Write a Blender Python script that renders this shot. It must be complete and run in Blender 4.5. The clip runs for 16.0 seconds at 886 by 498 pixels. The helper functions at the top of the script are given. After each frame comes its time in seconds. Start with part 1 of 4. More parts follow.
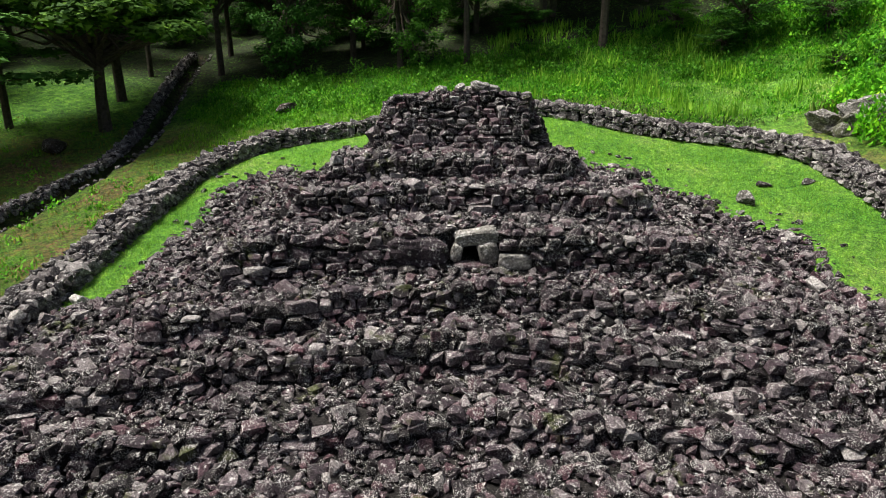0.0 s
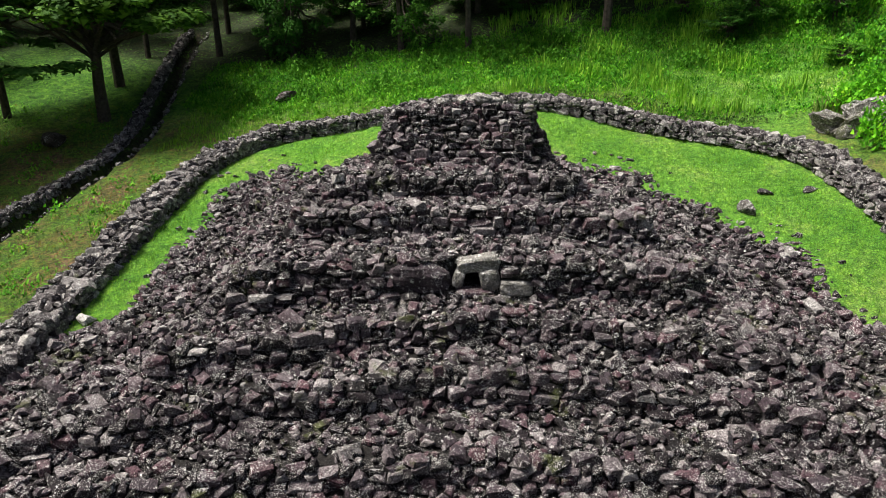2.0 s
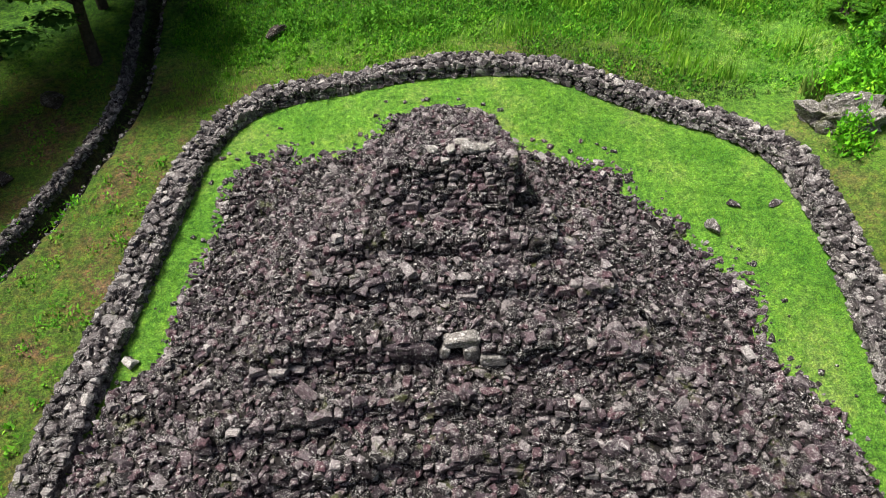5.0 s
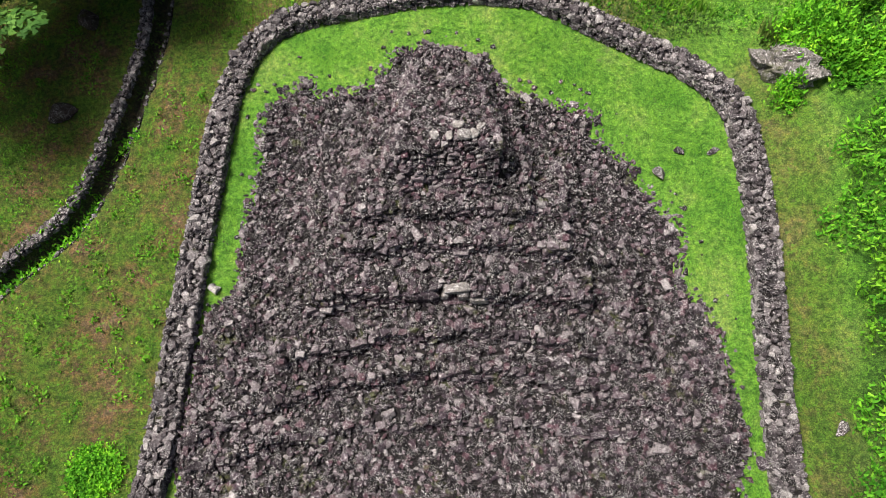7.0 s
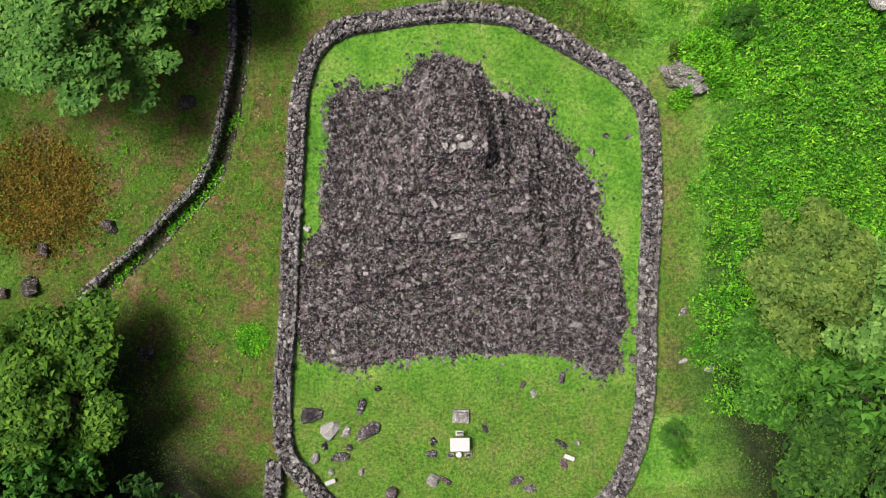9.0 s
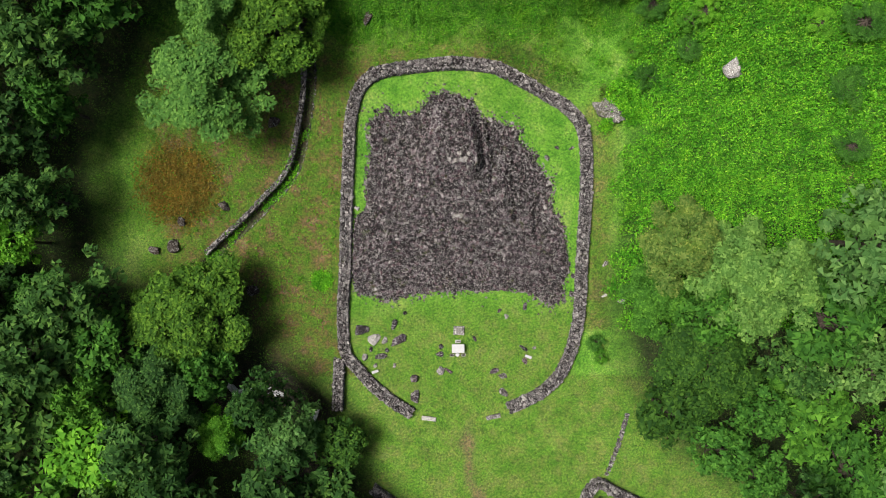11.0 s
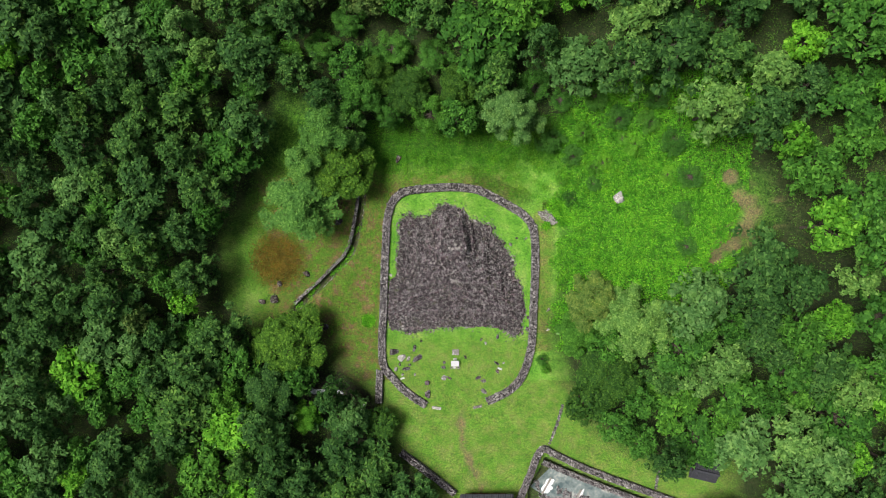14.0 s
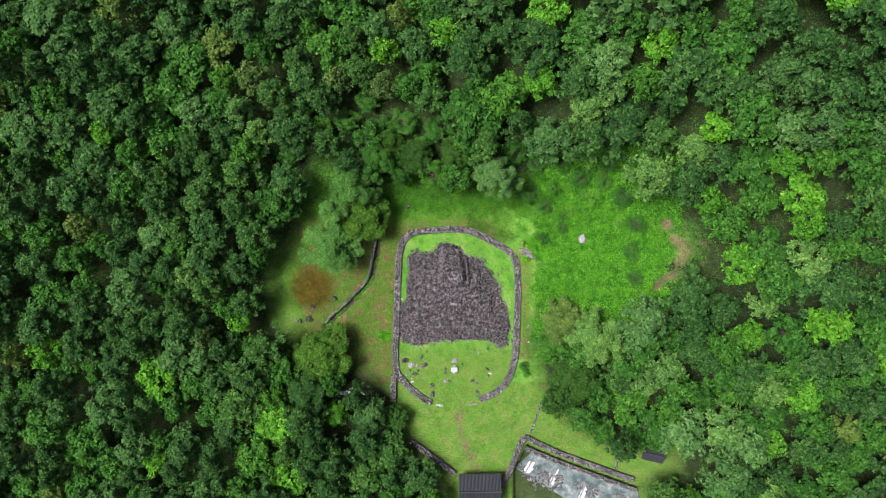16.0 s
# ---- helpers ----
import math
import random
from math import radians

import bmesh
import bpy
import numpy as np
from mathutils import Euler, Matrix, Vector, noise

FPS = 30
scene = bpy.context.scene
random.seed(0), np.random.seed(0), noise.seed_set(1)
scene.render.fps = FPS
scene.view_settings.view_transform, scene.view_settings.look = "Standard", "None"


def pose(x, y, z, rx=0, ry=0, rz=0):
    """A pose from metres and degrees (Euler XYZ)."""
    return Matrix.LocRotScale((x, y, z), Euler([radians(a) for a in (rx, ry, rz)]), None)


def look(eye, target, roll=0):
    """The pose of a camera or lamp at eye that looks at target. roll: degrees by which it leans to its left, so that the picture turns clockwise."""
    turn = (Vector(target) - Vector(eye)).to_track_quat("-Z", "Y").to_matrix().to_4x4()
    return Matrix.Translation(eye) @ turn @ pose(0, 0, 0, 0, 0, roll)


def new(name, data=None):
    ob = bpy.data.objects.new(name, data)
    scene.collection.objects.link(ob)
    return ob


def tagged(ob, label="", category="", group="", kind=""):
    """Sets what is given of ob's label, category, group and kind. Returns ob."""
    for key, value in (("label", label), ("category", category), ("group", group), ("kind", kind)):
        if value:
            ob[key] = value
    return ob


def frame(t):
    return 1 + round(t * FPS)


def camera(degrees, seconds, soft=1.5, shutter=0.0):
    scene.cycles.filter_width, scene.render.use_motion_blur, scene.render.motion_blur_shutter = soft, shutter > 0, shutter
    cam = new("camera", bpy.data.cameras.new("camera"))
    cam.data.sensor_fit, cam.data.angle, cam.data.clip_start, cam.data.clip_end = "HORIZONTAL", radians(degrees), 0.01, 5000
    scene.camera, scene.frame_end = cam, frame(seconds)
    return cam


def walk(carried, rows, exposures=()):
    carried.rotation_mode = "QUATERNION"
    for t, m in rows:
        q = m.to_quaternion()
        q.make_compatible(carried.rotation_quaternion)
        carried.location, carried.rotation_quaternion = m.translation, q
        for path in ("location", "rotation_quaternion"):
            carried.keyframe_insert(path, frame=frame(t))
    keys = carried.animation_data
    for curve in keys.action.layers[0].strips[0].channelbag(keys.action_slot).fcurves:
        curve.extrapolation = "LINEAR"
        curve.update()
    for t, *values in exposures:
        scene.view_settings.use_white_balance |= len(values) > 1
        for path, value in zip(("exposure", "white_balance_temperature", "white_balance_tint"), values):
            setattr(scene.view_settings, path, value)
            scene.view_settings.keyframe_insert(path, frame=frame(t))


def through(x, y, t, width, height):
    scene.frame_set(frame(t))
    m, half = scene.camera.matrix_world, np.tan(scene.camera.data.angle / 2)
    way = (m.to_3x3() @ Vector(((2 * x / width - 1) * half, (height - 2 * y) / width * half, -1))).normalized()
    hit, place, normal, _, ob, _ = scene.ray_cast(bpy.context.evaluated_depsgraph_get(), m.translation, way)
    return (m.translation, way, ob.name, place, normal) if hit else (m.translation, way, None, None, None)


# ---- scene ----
import itertools

# the camera and its flight: seconds, place, tilt, heading, roll
cam = camera(65.19, 16.0, soft=1.0)
FLIGHT = [
    (0, (-0.750, -2.765, 8.178), -16.25, -0.23, 0.16),
    (0.5, (-0.794, -2.669, 8.582), -17.23, -0.18, 0.19),
    (1, (-0.816, -2.582, 9.026), -18.13, -0.18, 0.21),
    (1.5, (-0.817, -2.472, 9.520), -19.06, -0.19, 0.23),
    (2, (-0.814, -2.351, 10.012), -19.95, -0.22, 0.22),
    (2.5, (-0.848, -2.276, 10.508), -20.78, -0.18, 0.25),
    (3, (-0.852, -2.154, 11.045), -21.70, -0.13, 0.30),
    (3.5, (-0.815, -1.892, 12.167), -23.64, -0.15, 0.27),
    (3.7, (-0.826, -1.728, 12.945), -24.93, -0.06, 0.31),
    (5.8, (-0.243, 0.705, 22.714), -48.31, -0.62, -0.38),
    (6, (-0.262, 0.853, 23.598), -50.36, -0.56, -0.31),
    (6.5, (-0.345, 1.355, 26.599), -56.08, -0.40, -0.25),
    (7, (-0.462, 2.179, 30.473), -61.87, -0.33, -0.20),
    (7.5, (-0.611, 3.206, 35.039), -67.08, -0.25, -0.22),
    (8, (-0.796, 4.289, 39.984), -71.90, 0.04, -0.12),
    (8.5, (-0.989, 5.521, 45.607), -76.79, 0.18, -0.12),
    (9, (-1.132, 6.808, 51.872), -81.80, 0.24, -0.14),
    (9.2, (-1.192, 7.310, 54.495), -83.85, 0.26, -0.12),
    (11.3, (-1.637, 10.761, 81.391), -89.36, 0.15, -0.11),
    (11.5, (-1.625, 11.266, 83.418), -89.43, 0.23, -0.10),
    (12, (-1.651, 12.653, 89.799), -89.49, 0.14, -0.08),
    (12.5, (-1.752, 14.339, 97.984), -89.47, 0.23, -0.10),
    (13, (-1.909, 15.944, 106.295), -89.43, 0.14, -0.09),
    (13.5, (-1.954, 17.487, 114.529), -89.44, 0.19, -0.10),
    (14, (-1.985, 19.130, 122.909), -89.49, 0.25, -0.12),
    (14.5, (-2.073, 20.904, 131.251), -89.54, 0.29, -0.16),
    (15, (-2.125, 22.678, 139.783), -89.56, 0.40, -0.21),
    (15.5, (-2.143, 24.353, 148.955), -89.57, 0.47, -0.25),
    (16, (-2.105, 25.903, 153.044), -89.76, 0.49, -0.25),
]


def heading_pose(e, tilt, turn, roll):
    a, b = radians(tilt), radians(turn)
    ahead = Vector((math.sin(b) * math.cos(a), math.cos(b) * math.cos(a), math.sin(a)))
    return look(e, Vector(e) + ahead, roll)


walk(cam, [(t, heading_pose(e, a, b, r)) for t, e, a, b, r in FLIGHT], [(0, 0.8, 6550, 8), (3.7, 0.8, 6550, 8), (7, 0.63, 6500, 15), (9, 0.38, 6500, 13), (12.5, 0.25, 6500, 8), (14, 0.32, 6350, 10), (16, 0.42, 6000, 13)])

# ---- world, sun, exposure ----
SUN_UP, SUN_TURN = radians(63), radians(-83)
world = bpy.data.worlds.new("overcast_sky")
world.use_nodes = True
scene.world = world
wn, wl = world.node_tree.nodes, world.node_tree.links
sky = wn.new("ShaderNodeTexSky")
sky.sky_type, sky.sun_disc, sky.sun_elevation, sky.sun_rotation = "NISHITA", False, SUN_UP, SUN_TURN
sky.air_density, sky.dust_density, sky.ozone_density = 0.7, 6.0, 0.3
wl.new(sky.outputs[0], wn["Background"].inputs[0])
wn["Background"].inputs[1].default_value = 0.075
lamp = bpy.data.lights.new("sun", "SUN")
lamp.energy, lamp.angle, lamp.color = 4.5, radians(24), (1.0, 0.96, 0.9)
sun = new("sun", lamp)
sun.matrix_world = look((0, 0, 60), Vector((0, 0, 60)) - Vector((math.sin(SUN_TURN) * math.cos(SUN_UP), math.cos(SUN_TURN) * math.cos(SUN_UP), math.sin(SUN_UP))))

# ---- materials ----


def material(name, rough=0.9):
    m = bpy.data.materials.new(name)
    m.use_nodes = True
    n = m.node_tree.nodes
    b = n["Principled BSDF"]
    b.inputs["Roughness"].default_value = rough
    b.inputs["Specular IOR Level"].default_value = 0.3
    return m, n, m.node_tree.links, b


def noise_node(n, l, scale, detail=4.0, rough=0.6, coords=None):
    t = n.new("ShaderNodeTexNoise")
    t.inputs["Scale"].default_value, t.inputs["Detail"].default_value, t.inputs["Roughness"].default_value = scale, detail, rough
    if coords:
        l.new(coords, t.inputs["Vector"])
    return t.outputs["Fac"]


def ramp(n, l, fac, stops):
    r = n.new("ShaderNodeValToRGB")
    el = r.color_ramp.elements
    while len(el) < len(stops):
        el.new(0.5)
    for e, (p, c) in zip(el, stops):
        e.position, e.color = p, (*c, 1) if len(c) == 3 else c
    l.new(fac, r.inputs[0])
    return r.outputs[0]


def mix(n, l, fac, a, b, mode="MIX"):
    m = n.new("ShaderNodeMix")
    m.data_type, m.blend_type = "RGBA", mode
    for k, v in ((0, fac), (6, a), (7, b)):
        if isinstance(v, (int, float)):
            m.inputs[k].default_value = v
        elif isinstance(v, tuple):
            m.inputs[k].default_value = (*v, 1)
        else:
            l.new(v, m.inputs[k])
    return m.outputs[2]


def grey(v):
    return (v, v, v)


def bump(n, l, b, height, strength, distance):
    u = n.new("ShaderNodeBump")
    u.inputs["Strength"].default_value, u.inputs["Distance"].default_value = strength, distance
    l.new(height, u.inputs["Height"])
    l.new(u.outputs[0], b.inputs["Normal"])


def position(n):
    return n.new("ShaderNodeNewGeometry").outputs["Position"]


def stone_material(name, by_object, stops, lichen=0.57, moss=0.0):
    m, n, l, b = material(name, 0.8)
    b.inputs["Specular IOR Level"].default_value = 0.2
    p = position(n)
    rnd = n.new("ShaderNodeObjectInfo").outputs["Random"] if by_object else n.new("ShaderNodeNewGeometry").outputs["Random Per Island"]
    base = ramp(n, l, rnd, stops)
    grain = noise_node(n, l, 19.0, 7.0, 0.8, p)
    base = mix(n, l, 1.0, base, ramp(n, l, grain, [(0.38, grey(0.25)), (0.5, grey(0.95)), (0.62, grey(2.3))]), "MULTIPLY")
    patch = noise_node(n, l, 9.0, 9.0, 0.8, p)
    spots = ramp(n, l, patch, [(lichen, grey(0)), (lichen + 0.015, grey(0.85))])
    base = mix(n, l, spots, base, (0.66, 0.64, 0.62))
    fleck = ramp(n, l, noise_node(n, l, 38.0, 3.0, 0.7, p), [(0.575, grey(0)), (0.605, grey(0.9))])
    where = ramp(n, l, noise_node(n, l, 2.2, 3.0, 0.6, p), [(0.44, grey(0.05)), (0.58, grey(1))])
    base = mix(n, l, mix(n, l, 1.0, fleck, where, "MULTIPLY"), base, (0.72, 0.71, 0.68))
    wide = ramp(n, l, noise_node(n, l, 0.5, 3.0, 0.5, p), [(0.35, grey(0.7)), (0.7, grey(1.2))])
    base = mix(n, l, 0.6, base, wide, "MULTIPLY")
    if moss:
        green = ramp(n, l, noise_node(n, l, 0.9, 6.0, 0.7, p), [(0.66 - moss, grey(0)), (0.74 - moss, grey(0.6))])
        base = mix(n, l, green, base, (0.07, 0.085, 0.02))
    l.new(base, b.inputs["Base Color"])
    bump(n, l, b, noise_node(n, l, 16.0, 7.0, 0.75, p), 0.9, 0.06)
    return m


PURPLE = [(0.0, (0.005, 0.004, 0.0045)), (0.36, (0.019, 0.0135, 0.0165)), (0.6, (0.046, 0.034, 0.042)), (0.7, (0.062, 0.03, 0.038)), (0.84, (0.095, 0.076, 0.084)), (0.97, (0.155, 0.138, 0.138)), (1.0, (0.26, 0.245, 0.235))]
PALE = [(0.0, (0.018, 0.0155, 0.016)), (0.4, (0.058, 0.05, 0.052)), (0.72, (0.105, 0.093, 0.093)), (0.9, (0.18, 0.168, 0.162)), (1.0, (0.3, 0.285, 0.265))]
stone_mat = stone_material("purple_field_stone", False, PURPLE, 0.578, 0.06)
stone_part_mat = stone_material("purple_field_stone_single", True, PURPLE, 0.578, 0.06)
wall_mat = stone_material("grey_wall_stone", False, PALE, 0.58, 0.04)
wall_part_mat = stone_material("grey_wall_stone_single", True, PALE, 0.58, 0.04)
# rubble coloured near-black, to stand for the shade in gaps and hollows
shaded_rubble_mat = stone_material("shaded_rubble", True, [(0.0, (0.009, 0.0075, 0.007)), (1.0, (0.013, 0.011, 0.0105))], 0.66, 0.06)
slab_mat = stone_material("pale_slab", True, [(0.0, (0.13, 0.122, 0.112)), (1.0, (0.22, 0.21, 0.19))], 0.56, 0.03)
outcrop_mat = stone_material("grey_outcrop_rock", True, [(0.0, (0.09, 0.085, 0.075)), (1.0, (0.15, 0.14, 0.125))], 0.57, 0.1)
rock_mat = stone_material("lichened_rock", True, [(0.0, (0.05, 0.042, 0.042)), (0.5, (0.1, 0.09, 0.085)), (1.0, (0.3, 0.29, 0.27))], 0.55, 0.03)

boulder_mat = stone_material("brown_boulder", True, [(0.0, (0.024, 0.018, 0.015)), (1.0, (0.06, 0.045, 0.036))], 0.61, 0.05)

granite, n, l, b = material("white_granite", 0.6)
l.new(ramp(n, l, noise_node(n, l, 60.0, 3.0, 0.6, position(n)), [(0.3, grey(0.34)), (0.7, grey(0.52))]), b.inputs["Base Color"])
bump(n, l, b, noise_node(n, l, 90.0, 3.0, 0.6, position(n)), 0.2, 0.004)


def ground_material():
    m, n, l, b = material("grassy_ground", 1.0)
    p = position(n)
    fine, mid, broad = noise_node(n, l, 17.0, 7.0, 0.85, p), noise_node(n, l, 1.7, 6.0, 0.65, p), noise_node(n, l, 0.23, 4.0, 0.6, p)
    spot = noise_node(n, l, 4.2, 5.0, 0.7, p)
    tint = ramp(n, l, fine, [(0.39, grey(0.15)), (0.5, grey(0.9)), (0.61, grey(2.3))])
    lawn = ramp(n, l, noise_node(n, l, 0.35, 7.0, 0.7, p), [(0.36, (0.065, 0.21, 0.017)), (0.5, (0.115, 0.285, 0.03)), (0.64, (0.2, 0.32, 0.068))])
    dry = ramp(n, l, noise_node(n, l, 0.55, 9.0, 0.72, p), [(0.34, (0.05, 0.125, 0.01)), (0.46, (0.075, 0.13, 0.016)), (0.54, (0.1, 0.098, 0.026)), (0.6, (0.135, 0.09, 0.045)), (0.68, (0.18, 0.13, 0.08))])
    scrub = ramp(n, l, mid, [(0.36, (0.025, 0.09, 0.008)), (0.5, (0.05, 0.15, 0.012)), (0.66, (0.11, 0.24, 0.025))])
    # leaf litter, with the shade under the trees put into its colour
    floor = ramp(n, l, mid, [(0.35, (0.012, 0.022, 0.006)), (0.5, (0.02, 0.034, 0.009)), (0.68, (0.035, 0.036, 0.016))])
    earth = ramp(n, l, mid, [(0.35, (0.012, 0.011, 0.009)), (0.65, (0.04, 0.035, 0.028))])
    col = lawn
    for key, other in (("dry", dry), ("scrub", scrub), ("litter_shade", floor), ("earth", earth), ("path", (0.17, 0.115, 0.075))):
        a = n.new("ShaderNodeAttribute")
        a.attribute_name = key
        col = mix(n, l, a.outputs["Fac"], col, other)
    col = mix(n, l, 0.85, col, tint, "MULTIPLY")
    col = mix(n, l, 0.75, col, ramp(n, l, spot, [(0.38, (0.32, 0.45, 0.32)), (0.5, (1, 1, 1)), (0.62, (1.7, 1.45, 1.1))]), "MULTIPLY")
    sprig = mix(n, l, 1.0, ramp(n, l, noise_node(n, l, 6.5, 3.0, 0.6, p), [(0.57, grey(0)), (0.6, grey(0.8))]), ramp(n, l, noise_node(n, l, 0.8, 4.0, 0.6, p), [(0.45, grey(0.1)), (0.58, grey(1))]), "MULTIPLY")
    col = mix(n, l, sprig, col, (0.12, 0.3, 0.02))
    worn = ramp(n, l, noise_node(n, l, 0.6, 7.0, 0.7, p), [(0.64, grey(0)), (0.74, grey(0.55))])
    col = mix(n, l, worn, col, (0.2, 0.155, 0.1))
    l.new(col, b.inputs["Base Color"])
    bump(n, l, b, fine, 1.0, 0.12)
    return m


ground_mat = ground_material()


def leaf_material(name, stops, through=0.22, patchy=0.5):
    m, n, l, b = material(name, 0.75)
    b.inputs["Specular IOR Level"].default_value = 0.14
    rnd = n.new("ShaderNodeNewGeometry").outputs["Random Per Island"]
    col = ramp(n, l, rnd, stops)
    one = n.new("ShaderNodeObjectInfo").outputs["Random"]
    col = mix(n, l, 0.8, col, ramp(n, l, one, [(0.0, (0.6, 0.68, 0.6)), (0.5, (1, 1, 1)), (1.0, (1.35, 1.25, 0.9))]), "MULTIPLY")
    if patchy:
        col = mix(n, l, patchy, col, ramp(n, l, noise_node(n, l, 0.6, 6.0, 0.72, position(n)), [(0.36, (0.33, 0.5, 0.5)), (0.5, (1, 1, 1)), (0.64, (1.45, 1.3, 1.0))]), "MULTIPLY")
    l.new(col, b.inputs["Base Color"])
    tr = n.new("ShaderNodeBsdfTranslucent")
    l.new(col, tr.inputs[0])
    mx = n.new("ShaderNodeMixShader")
    mx.inputs[0].default_value = through
    l.new(b.outputs[0], mx.inputs[1])
    l.new(tr.outputs[0], mx.inputs[2])
    l.new(mx.outputs[0], n["Material Output"].inputs[0])
    return m


LEAF = {
    "pine": leaf_material("pine_needles", [(0.0, (0.016, 0.053, 0.011)), (0.6, (0.037, 0.106, 0.021)), (1.0, (0.09, 0.195, 0.042))]),
    "broad": leaf_material("broad_leaves", [(0.0, (0.026, 0.095, 0.012)), (0.6, (0.048, 0.15, 0.018)), (1.0, (0.09, 0.24, 0.032))]),
    "bright": leaf_material("bright_leaves", [(0.0, (0.05, 0.18, 0.012)), (0.6, (0.09, 0.27, 0.018)), (1.0, (0.16, 0.38, 0.035))]),
    "yellow": leaf_material("yellowing_leaves", [(0.0, (0.05, 0.11, 0.022)), (0.6, (0.085, 0.155, 0.034)), (1.0, (0.15, 0.215, 0.055))]),
    "dark": leaf_material("dark_leaves", [(0.0, (0.016, 0.055, 0.008)), (0.6, (0.034, 0.095, 0.012)), (1.0, (0.07, 0.16, 0.02))]),
    "olive": leaf_material("olive_leaves", [(0.0, (0.022, 0.07, 0.007)), (0.6, (0.048, 0.125, 0.011)), (1.0, (0.1, 0.21, 0.023))]),
    "airy": leaf_material("soft_pine_needles", [(0.0, (0.045, 0.13, 0.022)), (0.6, (0.085, 0.21, 0.035)), (1.0, (0.15, 0.31, 0.06))]),
    "grey": leaf_material("greyish_needles", [(0.0, (0.045, 0.115, 0.024)), (0.6, (0.08, 0.185, 0.045)), (1.0, (0.145, 0.275, 0.078))]),
}
LEAF["bush"], LEAF["bushy"] = LEAF["broad"], LEAF["bright"]
weed_mat = leaf_material("weed_leaves", [(0.0, (0.04, 0.17, 0.012)), (0.55, (0.105, 0.37, 0.02)), (0.9, (0.18, 0.5, 0.03)), (1.0, (0.32, 0.6, 0.05))], 0.35, 0.85)
blade_mat = leaf_material("grass_blades", [(0.0, (0.085, 0.24, 0.018)), (0.6, (0.155, 0.37, 0.03)), (1.0, (0.28, 0.48, 0.065))], 0.4, 0.5)

rust_mat = leaf_material("rusty_bracken", [(0.0, (0.15, 0.12, 0.02)), (0.6, (0.24, 0.15, 0.025)), (1.0, (0.32, 0.26, 0.05))], 0.3)
bark_mat, n, l, b = material("bark", 0.95)
l.new(ramp(n, l, noise_node(n, l, 6.0, 6.0, 0.7, position(n)), [(0.3, (0.03, 0.024, 0.018)), (0.7, (0.11, 0.088, 0.07))]), b.inputs["Base Color"])
bump(n, l, b, noise_node(n, l, 18.0, 5.0, 0.7, position(n)), 0.8, 0.05)

tile_mat, n, l, b = material("dark_roof_tile", 0.7)
l.new(ramp(n, l, noise_node(n, l, 5.0, 5.0, 0.7, position(n)), [(0.3, (0.014, 0.015, 0.018)), (0.7, (0.05, 0.052, 0.06))]), b.inputs["Base Color"])

wood_mat, n, l, b = material("old_red_wood", 0.8)
l.new(ramp(n, l, noise_node(n, l, 4.0, 5.0, 0.7, position(n)), [(0.3, (0.09, 0.03, 0.02)), (0.7, (0.16, 0.06, 0.04))]), b.inputs["Base Color"])

water_mat, n, l, b = material("stream_water", 0.08)
l.new(ramp(n, l, noise_node(n, l, 0.7, 5.0, 0.6, position(n)), [(0.35, (0.07, 0.1, 0.1)), (0.55, (0.17, 0.2, 0.19)), (0.68, (0.34, 0.34, 0.3))]), b.inputs["Base Color"])
bump(n, l, b, noise_node(n, l, 5.0, 4.0, 0.6, position(n)), 0.3, 0.05)
foam_mat, n, l, b = material("white_water", 0.5)
l.new(ramp(n, l, noise_node(n, l, 3.0, 6.0, 0.7, position(n)), [(0.3, (0.35, 0.38, 0.38)), (0.6, grey(0.8))]), b.inputs["Base Color"])

dirt_mat, n, l, b = material("concrete", 0.9)
l.new(ramp(n, l, noise_node(n, l, 2.0, 6.0, 0.7, position(n)), [(0.3, (0.16, 0.15, 0.13)), (0.7, (0.32, 0.3, 0.27))]), b.inputs["Base Color"])

# ---- the lie of the land ----


def soft(v, k):
    return k * np.logaddexp(0, np.asarray(v, float) / k)


def step(v, a, b):
    t = np.clip((np.asarray(v, float) - a) / (b - a), 0, 1)
    return t * t * (3 - 2 * t)


def near_line(x, y, pts):
    """Distance to a polyline, for arrays."""
    x, y = np.asarray(x, float), np.asarray(y, float)
    best = np.full(x.shape, 1e9)
    for (ax, ay), (bx, by) in zip(pts, pts[1:]):
        dx, dy = bx - ax, by - ay
        t = np.clip(((x - ax) * dx + (y - ay) * dy) / (dx * dx + dy * dy), 0, 1)
        best = np.minimum(best, np.hypot(x - ax - t * dx, y - ay - t * dy))
    return best


def inside(x, y, poly):
    x, y = np.asarray(x, float), np.asarray(y, float)
    r = np.zeros(x.shape, bool)
    for (ax, ay), (bx, by) in zip(poly, poly[1:] + poly[:1]):
        r ^= ((ay > y) != (by > y)) & (x < (bx - ax) * (y - ay) / (by - ay + 1e-9) + ax)
    return r


def smooth_line(pts, gap):
    """A Catmull-Rom line through pts, cut at even gaps."""
    p = np.array([pts[0], *pts, pts[-1]], float)
    out = []
    for i in range(1, len(p) - 2):
        a, b, c, d = p[i - 1:i + 3]
        for t in np.linspace(0, 1, 12, endpoint=False):
            out.append(0.5 * (2 * b + (c - a) * t + (2 * a - 5 * b + 4 * c - d) * t * t + (3 * b - a - 3 * c + d) * t ** 3))
    out = np.array([*out, p[-1]])
    s = np.r_[0, np.cumsum(np.hypot(*np.diff(out, axis=0).T))]
    k = np.linspace(0, s[-1], max(2, int(s[-1] / gap)))
    return np.stack([np.interp(k, s, out[:, 0]), np.interp(k, s, out[:, 1])], 1)


